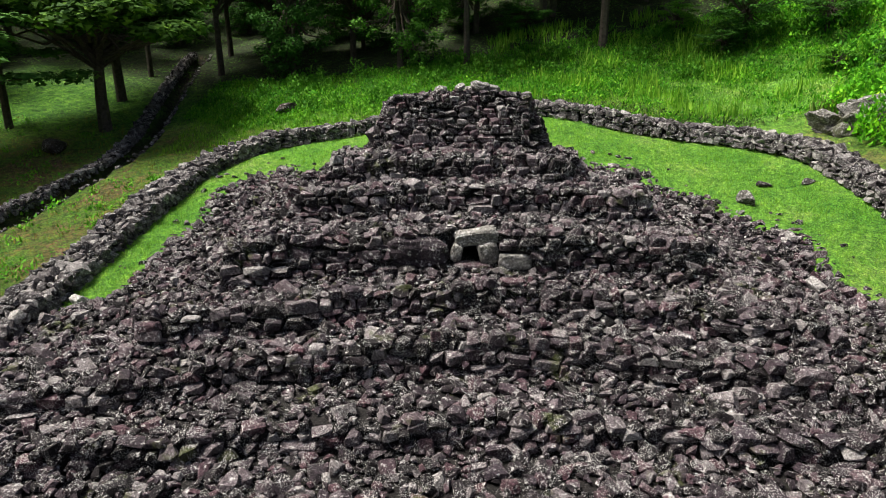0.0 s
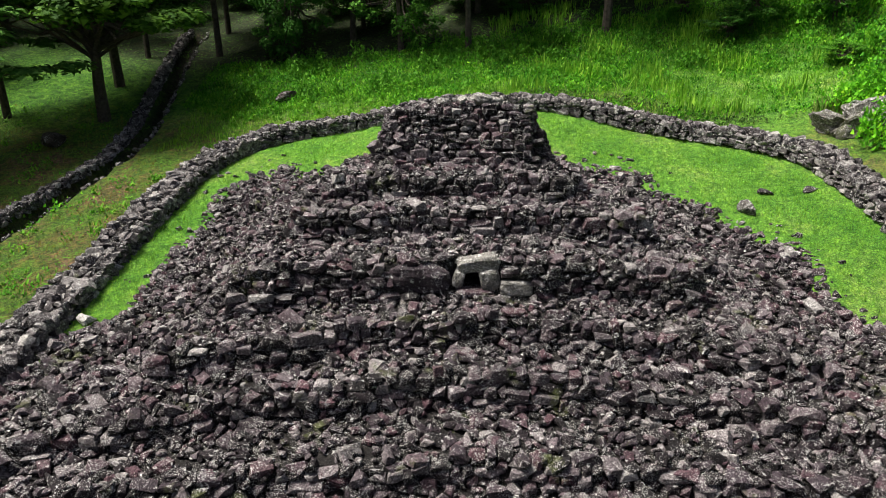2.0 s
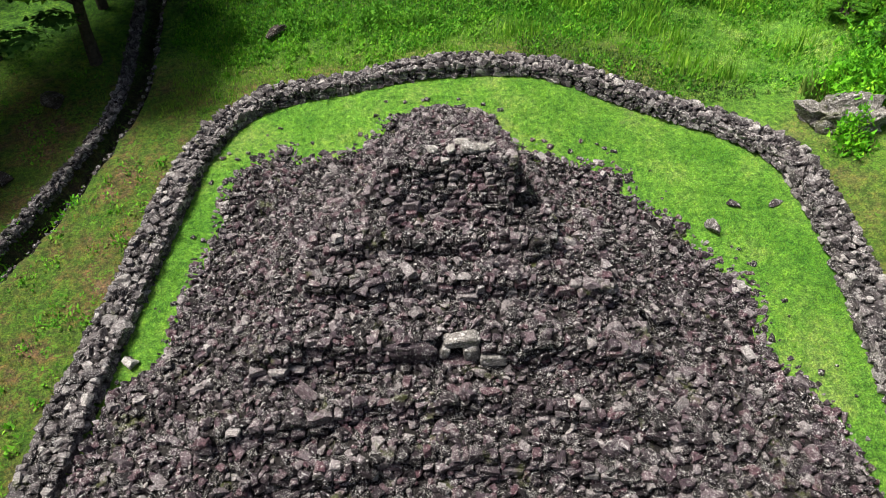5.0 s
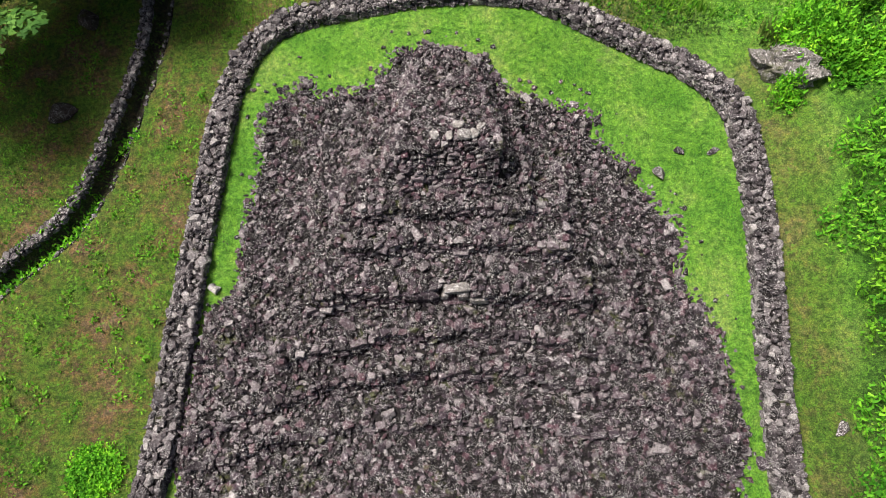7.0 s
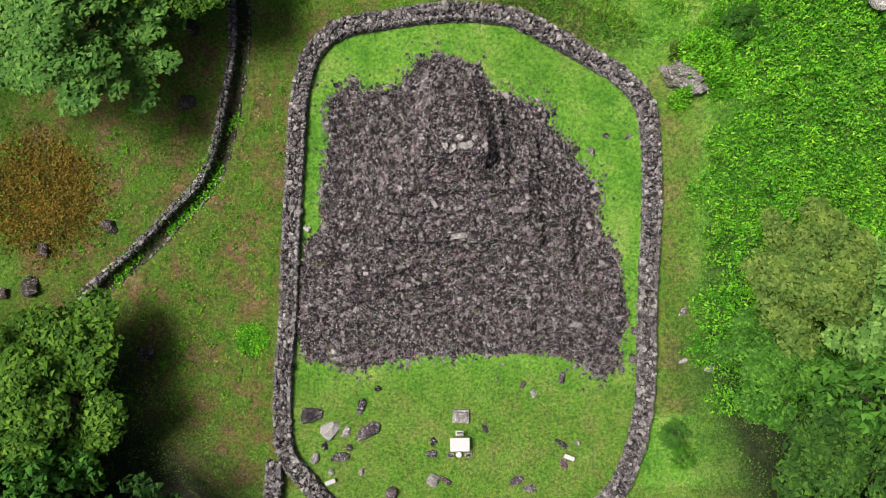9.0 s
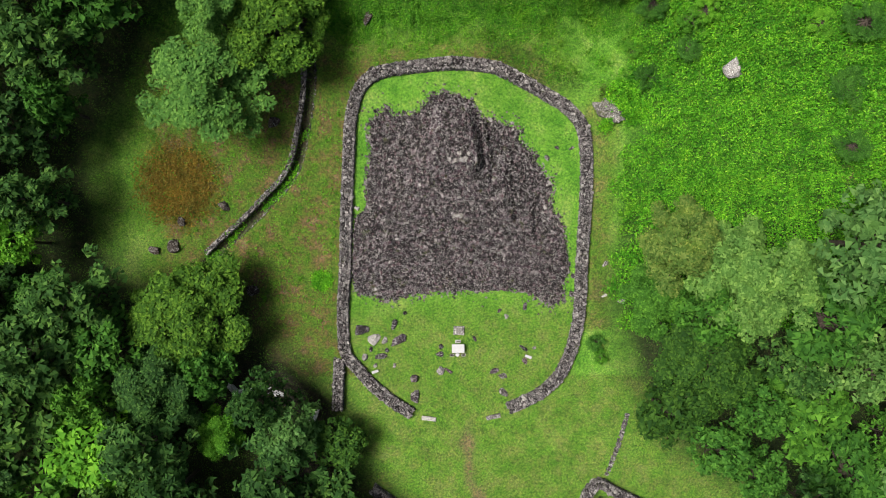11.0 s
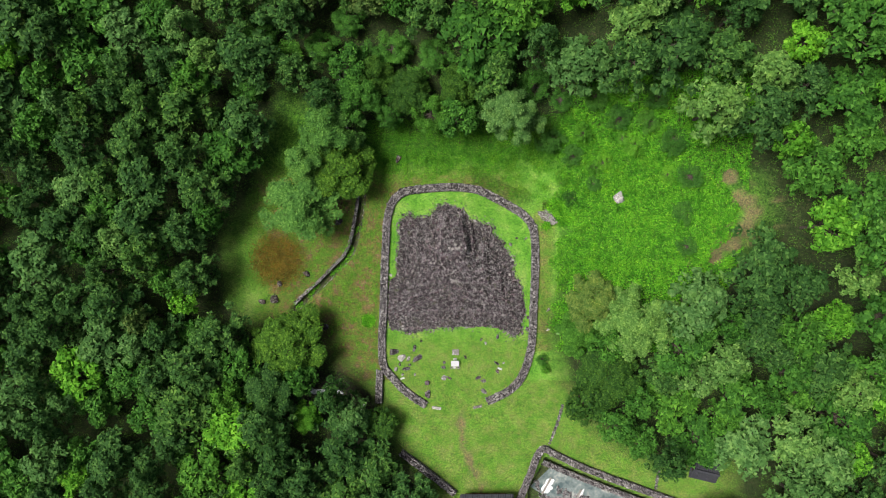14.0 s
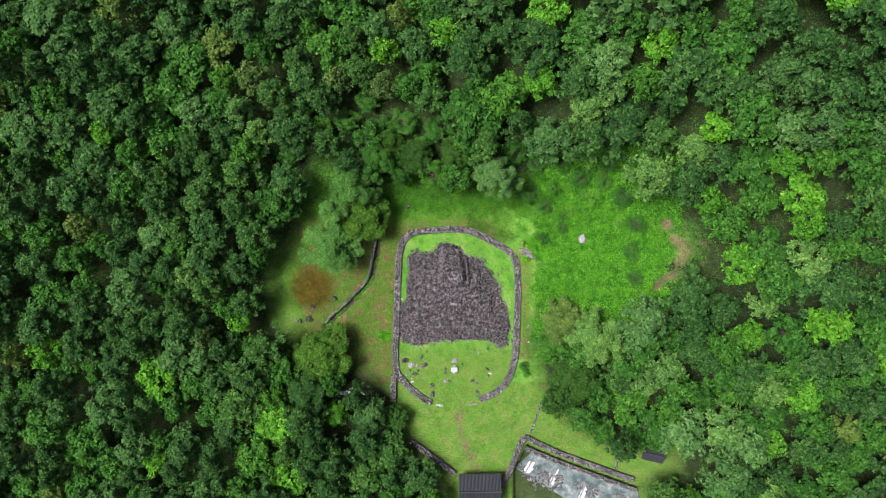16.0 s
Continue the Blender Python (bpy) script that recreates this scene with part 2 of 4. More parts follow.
DRAIN = [(-18.6, 50), (-18.2, 45.8), (-17.4, 40.8), (-16.6, 36), (-16, 32.5), (-16, 29.2), (-16.4, 26.5), (-17.2, 22.7), (-17.9, 20.4), (-19, 18.6), (-21, 16.6), (-23.4, 14.2), (-25.6, 12.3), (-28.5, 9.6)]
DRAIN_LINE = [tuple(p) for p in smooth_line(DRAIN, 0.8)]
BASIN = [(13.0, -22.5), (16.0, -17.0), (24.6, -20.8), (41, -26.9), (41, -46), (12, -46)]
GULLY = [(-31, -4.5), (-26, -5.2), (-21.5, -5), (-17, -8), (-16, -14), (-17, -30), (-14, -60)]


def land(x, y, carved=True):
    x, y = np.asarray(x, float), np.asarray(y, float)
    z = 0.155 * soft(y - 7.6, 1.5) + 0.075 * soft(y - 30, 3) - 0.03 * soft(-y - 6, 2) * step(x, -40, 0)
    z = z + 0.113 * soft(np.minimum(x, 30) - 2, 2) * step(y, 8, 24) + 0.40 * soft(np.minimum(x, 90) - 15, 2) * step(y, -4, 22)
    z = z + 0.22 * soft(np.minimum(y, 120) - 34, 2) * step(x, -12, 8) + 0.12 * soft(np.minimum(-x, 120) - 36, 3)
    z = z - (0.14 * step(-x, 4, 10) + 0.34 * step(-x, 13, 17)) * step(y, 6, 14) - 0.06 * step(x, 10.5, 13.5) * step(y, 5, 12) * (1 - step(y, 22, 27))
    z = z + 1.3 * np.exp(-((x - 1.8) / 7.4) ** 2 - ((y - 29.5) / 6.5) ** 2)
    far = np.hypot(x, y - 20)
    z = z + 0.22 * soft(np.minimum(far, 400) - 120, 10) * step(y, -80, 20)
    z = z + 0.05 * np.sin(x * 0.9 + 1.3 * np.sin(y * 0.5)) * np.sin(y * 0.8 + x * 0.2)
    z = z + 0.3 * step(x, 16.5, 20) * step(y, 0, 8) * (np.sin(x * 1.1 + np.sin(y * 0.9)) * np.sin(y * 1.25 + 0.8 * np.sin(x * 0.7)) + 0.5 * np.sin(x * 2.3 + y) * np.sin(y * 2.1 - x))
    if carved:
        z = z - 0.8 * (1 - step(near_line(x, y, DRAIN_LINE), 0.3, 0.62))
        z = z - 2.2 * (1 - step(near_line(x, y, GULLY), 1.0, 4.0))
        z = np.where(inside(x, y, BASIN), z - 1.8, z)
    return z


def land_at(x, y):
    return float(land(np.array([x]), np.array([y]))[0])


WALL = [(-5.3, -7.3), (-7.3, -6.0), (-9.3, -4.4), (-11.2, -2.3), (-12.6, -0.4), (-12.9, 3.6), (-12.6, 9.2), (-12.3, 15.7), (-11.9, 21.8), (-11.7, 24.6), (-11.2, 27), (-10.4, 28.7), (-8.9, 29.9), (-6.5, 30.4), (-1.2, 30.7), (1.9, 30.5), (4.7, 29.9), (9.4, 27.5), (11.5, 26.2), (13.0, 24.6), (13.7, 22.6), (14.0, 18.3), (13.95, 11.8), (13.7, 4.5), (13.1, 1.0), (12.2, -1.6), (11.0, -3.6), (8.9, -5.3), (5.7, -6.8)]
WALL_LINE = [tuple(p) for p in smooth_line(WALL, 0.5)]
MOUND = [(-11.9, 6.4), (-9.4, 5.3), (-8.4, 4.8), (-6.7, 5.1), (-3, 5.9), (0.7, 5.9), (6.1, 6.3), (7.8, 5.8), (9.4, 4.8), (10.6, 3.8), (12.5, 5.4), (12.1, 7.4), (12.7, 9.1), (12.3, 11.5), (12.1, 14), (10.6, 16), (11, 18.4), (9.9, 19.6), (8.6, 21.7), (7.2, 23), (7.3, 24.4), (4.6, 25.1), (3, 25.4), (2.1, 26.6), (0.1, 27.7), (-1.8, 28.3), (-3.3, 28), (-4.3, 26.3), (-6.8, 26.1), (-7.4, 27.2), (-9.1, 26.1), (-10.2, 24.9), (-10, 22), (-10.4, 19.1), (-10.2, 15.8), (-11.6, 14.6), (-12, 8.4)]
STUB = [(-13.3, -1.2), (-13.5, -6.9)]
CLEARING = [(-28.6, 46), (-13.3, 39), (4.8, 38.5), (10, 39), (21, 41), (33, 36), (45.5, 30), (47, 24), (44, 18.5), (32.7, 14.3), (20, 14), (17, 6), (19.5, -3.5), (24.4, -11), (36.8, -18.8), (49, -16.5), (49, -22.8), (42, -26), (42, -48), (-2, -48), (-2, -23), (-9.4, -14.8), (-14.2, -5), (-21.6, 2), (-23, 7), (-35, 7.2), (-39, 12), (-39.5, 22), (-34, 29.5)]


def mesh_of(name, verts, faces, mat, smooth=False):
    me = bpy.data.meshes.new(name)
    me.from_pydata(verts, [], faces)
    me.materials.append(mat)
    if smooth:
        me.polygons.foreach_set("use_smooth", [True] * len(me.polygons))
    me.update()
    return me


def axis(fine, lo, hi, far):
    a = list(np.arange(lo, hi + 0.01, fine))
    d, left, right = fine, [], []
    while a[0] - sum(left) > -far and len(left) < 60:
        d *= 1.25
        left.append(d)
    d = fine
    while a[-1] + sum(right) < far and len(right) < 60:
        d *= 1.25
        right.append(d)
    return np.array([*(a[0] - np.cumsum(left))[::-1], *a, *(a[-1] + np.cumsum(right))])


def build_ground():
    xs, ys = axis(0.42, -42, 44, 1500), axis(0.42, -34, 62, 1500)
    gx, gy = np.meshgrid(xs, ys)
    gz = land(gx, gy)
    gz += 0.03 * np.random.default_rng(3).normal(size=gz.shape) * (np.hypot(gx, gy - 15) < 80)
    gz -= 0.35 * inside(gx, gy, MOUND) * step(near_line(gx, gy, MOUND + MOUND[:1]), 0.5, 1.2)
    nx, ny = len(xs), len(ys)
    verts = np.stack([gx, gy, gz], -1).reshape(-1, 3)
    i = (np.arange(ny - 1)[:, None] * nx + np.arange(nx - 1)[None]).ravel()
    faces = np.stack([i, i + 1, i + nx + 1, i + nx], 1)
    me = mesh_of("ground", verts.tolist(), faces.tolist(), ground_mat, True)
    x, y = verts[:, 0], verts[:, 1]
    inner = inside(x, y, WALL_LINE)
    front = (y < -3) | inner
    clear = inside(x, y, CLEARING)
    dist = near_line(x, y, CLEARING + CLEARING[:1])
    # litter and painted tree shade, from the clearing's edge into the woods
    litter_shade = np.where(clear, 0.5 * (1 - step(dist, 0, 3)), 0.5 + 0.5 * step(dist, 0, 2.5))
    dry = np.where(front, 0.0, (1 - step(x, 4, 16)) * (1 - 0.75 * step(y, 30, 36)))
    dry = dry * (1 - 0.7 * step(-x, 31, 36))
    dry = np.where(front & (y < 7), 0.5 * (1 - step(y, 2, 7)), dry)
    dry = np.maximum(dry * np.where(inner & (y > 7), 0, 1), np.where(inner | (y < 2), 0, 0.75 * step(x, 12, 14.5) * (1 - step(x, 16.2, 18)) * (1 - step(y, 24, 30))))
    scrub = np.where(inner, 0.0, np.maximum(step(x, 16.5, 18.5) * step(y, -2, 8), step(y, 32.5, 35.5)))
    earth = np.maximum(1 - step(near_line(x, y, DRAIN_LINE), 0.35, 0.7), 1 - step(near_line(x, y, GULLY), 2, 4)) * 0.9
    earth = np.maximum(earth, inside(x, y, BASIN) * 0.8)
    wobble = np.array([noise.noise((a * 0.9, b * 0.5, 1.0)) if -26 < b < -7 and abs(a) < 8 else 0 for a, b in zip(x, y)])
    path = 0.75 * (1 - step(near_line(x, y, [(0.9, -9), (1.2, -13), (2.0, -17), (4.6, -22)]) + 0.9 * wobble, 0.1, 1.1))
    bare = near_line(x, y, [(41.5, 31), (44, 26), (43.5, 21), (40.5, 18.5)])
    ragged = np.array([noise.noise((a * 0.5, b * 0.5, 7.0)) if 36 < a < 50 and 12 < b < 38 else 0 for a, b in zip(x, y)])
    path = np.maximum(path, 0.7 * (1 - step(bare + 4.5 * ragged, 0.2, 2.2)))
    for key, v in (("dry", dry), ("scrub", scrub), ("litter_shade", litter_shade), ("earth", earth), ("path", path)):
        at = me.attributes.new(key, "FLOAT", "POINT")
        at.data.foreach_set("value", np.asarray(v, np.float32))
    return tagged(new("ground", me), "green mown lawn and dry grass on a sloping hillside", "ground", kind="structure")


build_ground()

# ---- stones ----


def stone_shapes(count, seed):
    """Broken blocks about one unit across, with chipped corners: lists of vertices and triangles."""
    rng = np.random.default_rng(seed)
    out = []
    for _ in range(count):
        bm = bmesh.new()
        if rng.random() < 0.55:
            while len(bm.verts) < 12:
                v = rng.normal(size=3)
                v = np.sign(v) * np.abs(v / np.linalg.norm(v)) ** 0.62
                bm.verts.new((0.5 * v * rng.uniform(0.85, 1.06, 3)).tolist())
        else:
            taper = rng.uniform(0.6, 1.0, 2)
            for corner in itertools.product((-1, 1), repeat=3):
                c = np.array(corner) * rng.uniform(0.7, 1.0, 3)
                c[0] *= taper[0] if corner[2] > 0 else 1.0
                c[1] *= taper[1] if corner[0] > 0 else 1.0
                for k in rng.choice(3, 2, replace=False):
                    d = c * rng.uniform(0.94, 1.04, 3)
                    d[k] *= 1 - rng.uniform(0.2, 0.55)
                    bm.verts.new((0.5 * d).tolist())
        bmesh.ops.convex_hull(bm, input=bm.verts)
        for v in [v for v in bm.verts if not v.link_faces]:
            bm.verts.remove(v)
        bmesh.ops.triangulate(bm, faces=bm.faces)
        bm.verts.index_update()
        out.append((np.array([v.co for v in bm.verts]), np.array([[v.index for v in f.verts] for f in bm.faces])))
        bm.free()
    return out


SHAPES = stone_shapes(48, 5)
SHAPE_MESHES = {}


def shape_mesh(k, mat):
    key = (k, mat.name)
    if key not in SHAPE_MESHES:
        SHAPE_MESHES[key] = mesh_of("stone", SHAPES[k][0].tolist(), SHAPES[k][1].tolist(), mat)
    return SHAPE_MESHES[key]


def turn_matrix(rx, ry, rz):
    return np.array(Euler((rx, ry, rz)).to_matrix())


def lay_stones(parent, stones, mat, single, nearest, name="stone", rest="stones"):
    """stones: rows (x, y, z, size x, size y, size z, turns). nearest: a test by place for the stones that become parts."""
    rng = np.random.default_rng(len(stones))
    vs, fs, base, singles = [], [], 0, 0
    for (x, y, z, a, b, c, rx, ry, rz) in stones:
        k = int(rng.integers(len(SHAPES)))
        if singles < 300 and nearest(x, y):
            ob = new(name, shape_mesh(k, single))
            ob.parent = parent
            ob.location, ob.rotation_euler, ob.scale = (x, y, z), (rx, ry, rz), (a, b, c)
            singles += 1
            continue
        v, f = SHAPES[k]
        vs.append((v * (a, b, c)) @ turn_matrix(rx, ry, rz).T + (x, y, z))
        fs.append(f + base)
        base += len(v)
    if vs:
        ob = new(rest, mesh_of(rest, np.concatenate(vs).tolist(), np.concatenate(fs).tolist(), mat))
        ob.parent = parent
        tagged(ob, kind="stuff")


# ---- the stepped stone mound ----
# the tiers: front edge at the middle, height of the edge, left and right end, bow of the front, fall to the sides, rise towards the back
TIERS = [
    (6.6, 0.42, -13, 14, 0.004, 0.00, 0.02),
    (9.75, 1.05, -13, 14, 0.016, 0.020, 0.07),
    (11.75, 1.98, -13, 14, 0.022, 0.065, 0.06),
    (13.2, 2.68, -7.6, 8.2, 0.020, 0.070, 0.05),
    (14.75, 3.68, -6.3, 5.7, 0.008, 0.055, 0.05),
    (16.65, 4.40, -4.9, 4.7, 0.012, 0.03, 0.04),
    (17.9, 5.08, -3.9, 3.0, 0.006, 0.02, 0.09),
    (20.1, 6.93, -2.45, 1.75, 0.03, 0.10, -0.27),
]


def tier_front(k, x):
    y0, z0, left, right, bow, fall, rise = TIERS[k]
    return y0 - bow * (np.asarray(x, float) - 0.2) ** 2 + 0.12 * np.sin(1.7 * np.asarray(x, float) + k * 2.1)


def mound_top(x, y):
    x, y = np.asarray(x, float), np.asarray(y, float)
    base = land(x, y, False)
    z = base + 0.12
    for k, (y0, z0, left, right, bow, fall, rise) in enumerate(TIERS):
        front = tier_front(k, x)
        if k == 7:
            left, right = left + 0.13 * np.clip(y - 20.3, 0, 7), right - 0.16 * np.clip(y - 20.3, 0, 7)
        out = np.maximum(0, np.maximum(left - x, x - right))
        side = np.where(x < 0, 0.47, 0.40)
        t = z0 - fall * np.abs(x - 0.2) + rise * np.maximum(0, y - front)
        if k == 7:
            t = t - 1.85 * np.minimum(out, 0.9) - 0.6 * np.maximum(0, out - 0.9)
        else:
            t = t - 1.9 * np.minimum(out, 0.45) - side * np.maximum(0, out - 0.45)
        if 4 <= k < 7:
            t = t - (0.26 if k > 4 else 0.16) * np.maximum(0, y - 18.8)
        t = t - np.maximum(0, front - y) * (1.45 if k == 7 else 3.0)
        z = np.maximum(z, t)
    rim = near_line(x, y, MOUND + MOUND[:1])
    return base - 0.05 + (z - base + 0.05) * step(rim, -0.2, 0.9)


mound = tagged(new("stone_mound"), "stepped pyramid-like burial mound of dark purple dry-laid field stones", "tomb")


def build_mound():
    xs, ys = np.arange(-13.2, 13.8, 0.15), np.arange(3.4, 28.8, 0.11)
    gx, gy = np.meshgrid(xs, ys)
    ins = inside(gx, gy, MOUND)
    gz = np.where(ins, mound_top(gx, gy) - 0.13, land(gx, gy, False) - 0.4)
    # the chamber behind the square opening, its depth made up to keep it dark
    face = float(tier_front(4, NICHE_X))
    gz = np.where((np.abs(gx - NICHE_X) < 0.3) & (gy > face - 0.5) & (gy < face + 1.1), np.minimum(gz, NICHE_Z - 0.3), gz)
    nx = len(xs)
    i = (np.arange(len(ys) - 1)[:, None] * nx + np.arange(nx - 1)[None])
    keep = (ins[:-1, :-1] | ins[1:, :-1] | ins[:-1, 1:] | ins[1:, 1:])
    i = i[keep]
    faces = np.stack([i, i + 1, i + nx + 1, i + nx], 1)
    # the fill under the stones, its colour painting the shade of the gaps
    core = new("core", mesh_of("core", np.stack([gx, gy, gz], -1).reshape(-1, 3).tolist(), faces.tolist(), shaded_rubble_mat))
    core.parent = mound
    rng = np.random.default_rng(11)
    stones = []
    # stones lying on the treads and slopes
    gap = 0.205
    for y in np.arange(3.6, 28.6, gap):
        for x in np.arange(-12.8, 13.2, gap):
            px, py = x + rng.uniform(-0.13, 0.13), y + rng.uniform(-0.13, 0.13)
            if inside(np.array(px), np.array(py), MOUND):
                stones.append((px, py))
    p = np.array(stones)
    e = 0.12
    h = mound_top(p[:, 0], p[:, 1])
    sx = (mound_top(p[:, 0] + e, p[:, 1]) - mound_top(p[:, 0] - e, p[:, 1])) / (2 * e)
    sy = (mound_top(p[:, 0], p[:, 1] + e) - mound_top(p[:, 0], p[:, 1] - e)) / (2 * e)
    rows = []
    for (x, y), z, a, b in zip(p, h, sx, sy):
        if abs(b) > 1.2:
            continue
        s = float(np.clip(rng.lognormal(-1.54, 0.34), 0.12, 0.56))
        flat = rng.uniform(0.4, 0.8)
        tip = rng.normal(0, 0.34, 2)
        rows.append((x, y, z - 0.05 + 0.12 * s * rng.uniform(-0.3, 0.8), s * rng.uniform(1.0, 1.6), s * rng.uniform(0.75, 1.05), s * flat,
                     float(np.clip(math.atan(b), -0.9, 0.9)) + tip[0], -float(np.clip(math.atan(a), -0.9, 0.9)) + tip[1], rng.uniform(0, 6.28)))
    # courses of the riser faces
    for k in range(len(TIERS)):
        y0, z0, left, right, *_ = TIERS[k]
        ends = 1.05 if k == 7 else 0.45
        left, right = max(left - ends, -11.6), min(right + ends, 12.2)
        lean, foot = (0.68, 1.3) if k == 7 else (0.33, 0.42)
        level = z0 - 3.4
        while level < z0 + 0.3:
            course = rng.uniform(0.15, 0.26)
            x = left + rng.uniform(0, 0.3)
            while x < right:
                w = float(np.clip(rng.lognormal(-1.0, 0.36), 0.2, 0.8))
                x += w / 2
                f = float(tier_front(k, x))
                top, bottom = float(mound_top(x, f + 0.08)), float(mound_top(x, f - foot)) - 0.1
                z = level + rng.uniform(-0.04, 0.04)
                u, v = x - NICHE_X, z - NICHE_Z
                free = k == 4 and (-0.65 < u < 0.68 and -0.4 < v < 0.58 or -2.15 < u <= -0.65 and -0.38 < v < 0.38 or 0.68 <= u < 1.55 and -0.42 < v < 0.0)
                if bottom < z < top and not free:
                    tall = course * rng.uniform(0.85, 1.3)
                    rows.append((x, f + 0.02 - lean * max(0, top - z) + rng.uniform(-0.07, 0.07), z, w * 1.13, rng.uniform(0.34, 0.52), tall * 1.14, rng.normal(0, 0.12), rng.normal(0, 0.1), rng.normal(0, 0.16)))
                x += w / 2
            level += course * 0.88
    # side faces of the crest
    for k in (5, 6, 7):
        y0, z0, left, right, *_ = TIERS[k]
        for side, x in ((-1, left), (1, right)):
            y = y0
            while y < y0 + (7.2 if k == 7 else 4.0):
                if k == 7:
                    x = left + 0.13 * (y - y0) if side < 0 else right - 0.16 * (y - y0)
                top = float(mound_top(x - side * 0.1, y + 0.1))
                bottom = float(mound_top(x + side * (0.95 if k == 7 else 0.5), y + 0.1)) - 0.05
                z = bottom
                while z < top - 0.05:
                    hgt = rng.uniform(0.15, 0.3)
                    off = (0.9 if k == 7 else 0.45) * (1 - (z - bottom) / max(0.2, top - bottom))
                    rows.append((x + side * off + rng.uniform(-0.06, 0.06), y + rng.uniform(-0.08, 0.08), z + hgt / 2, rng.uniform(0.3, 0.45), rng.uniform(0.3, 0.55), hgt * 1.25,
                                 rng.normal(0, 0.15), rng.normal(0, 0.15), rng.normal(0, 0.25)))
                    z += hgt * 0.9
                y += rng.uniform(0.25, 0.4)
    # the nearest band of stones, on the middle of the lower tiers, are single parts
    rows.sort(key=lambda r: r[1])
    lay_stones(mound, rows, stone_mat, stone_part_mat, lambda x, y: -4.2 < x < 4.2 and 8.6 < y < 12.5)
    print("mound stones", len(rows))


def part(name, bm, mat, parent, label=""):
    me = bpy.data.meshes.new(name)
    bm.to_mesh(me)
    bm.free()
    me.materials.append(mat)
    ob = new(name, me)
    ob.parent = parent
    if label:
        tagged(ob, label)
    return ob


def box(sx, sy, sz, at=(0, 0, 0), bevel=0.0, rot=(0, 0, 0), rough=0.0, seed=0):
    bm = bmesh.new()
    bmesh.ops.create_cube(bm, size=1)
    bmesh.ops.scale(bm, vec=(sx, sy, sz), verts=bm.verts)
    if rough:
        bmesh.ops.subdivide_edges(bm, edges=bm.edges, cuts=2, use_grid_fill=True)
        rng = random.Random(seed)
        for v in bm.verts:
            v.co += Vector([rng.uniform(-rough, rough) for _ in range(3)])
    if bevel:
        bmesh.ops.bevel(bm, geom=bm.edges[:] if not rough else [e for e in bm.edges if e.calc_face_angle(0) > 0.8], offset=bevel, segments=2, profile=0.6, affect="EDGES")
    bmesh.ops.transform(bm, matrix=Matrix.Translation(at) @ Euler(rot).to_matrix().to_4x4(), verts=bm.verts)
    return bm


NICHE_X, NICHE_Z = -0.1, 3.05
build_mound()
NY = float(tier_front(4, NICHE_X))


def rough_block(sx, sy, sz, at, seed, rot=(0, 0, 0), power=7.0, rough=0.05):
    """A roughly dressed block: flat faces, worn edges, uneven all over."""
    bm = bmesh.new()
    bmesh.ops.create_cube(bm, size=2)
    bmesh.ops.subdivide_edges(bm, edges=bm.edges, cuts=6, use_grid_fill=True)
    for v in bm.verts:
        r = sum(abs(c) ** power for c in v.co) ** (1 / power)
        k = (1 / r) * (1 + rough * 2 * noise.noise(v.co * 1.3 + Vector((seed, seed, 0))) + rough * noise.noise(v.co * 4 + Vector((0, seed, 0))))
        v.co = Vector((v.co.x * sx, v.co.y * sy, v.co.z * sz)) * 0.5 * k
    bmesh.ops.transform(bm, matrix=Matrix.Translation(at) @ Euler(rot).to_matrix().to_4x4(), verts=bm.verts)
    return bm


part("lintel", rough_block(1.12, 0.42, 0.4, (NICHE_X + 0.16, NY - 0.14, NICHE_Z + 0.38), 3, (0.1, -0.14, 0.05), 4.6, 0.09), slab_mat, mound, "pale grey stone lintel over the opening")
part("jamb", rough_block(0.3, 0.4, 0.46, (NICHE_X - 0.37, NY - 0.24, NICHE_Z - 0.02), 5, (0, 0.22, 0), 4.0, 0.08), slab_mat, mound)
part("jamb", rough_block(0.5, 0.4, 0.58, (NICHE_X + 0.46, NY - 0.26, NICHE_Z - 0.03), 7, (0, -0.2, 0.1), 4.5, 0.08), slab_mat, mound)
part("sill", rough_block(0.95, 0.45, 0.2, (NICHE_X + 0.05, NY - 0.36, NICHE_Z - 0.36), 9, (0, 0.04, 0), 4.0), stone_part_mat, mound)
# back panel with the hollow's shade in its colour
part("recess", box(0.8, 0.06, 0.8, (NICHE_X, NY + 1.1, NICHE_Z), 0.0), shaded_rubble_mat, mound, "back of the square opening, near-black in place of its shade")
# unseen roof and cheeks, added to keep light out of the opening
part("roof_slab", rough_block(1.1, 1.5, 0.22, (NICHE_X, NY + 0.6, NICHE_Z + 0.36), 15, (0.03, 0, 0), 6.0), shaded_rubble_mat, mound)
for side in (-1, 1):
    part("cheek", rough_block(0.3, 1.3, 0.75, (NICHE_X + side * 0.4, NY + 0.5, NICHE_Z), 16 + side, (0, 0, 0), 6.0), shaded_rubble_mat, mound)
part("slab", rough_block(0.85, 0.35, 0.4, (NICHE_X + 1.15, NY - 0.38, NICHE_Z - 0.22), 11, (0, 0.04, 0), 6.0), slab_mat, mound, "pale block with yellow lichen")
part("boulder", rough_block(1.65, 0.6, 0.82, (NICHE_X - 1.42, NY - 0.24, NICHE_Z - 0.02), 13, (0.1, 0.05, 0), 3.2, 0.1), stone_part_mat, mound, "large dark red-brown block in the riser")
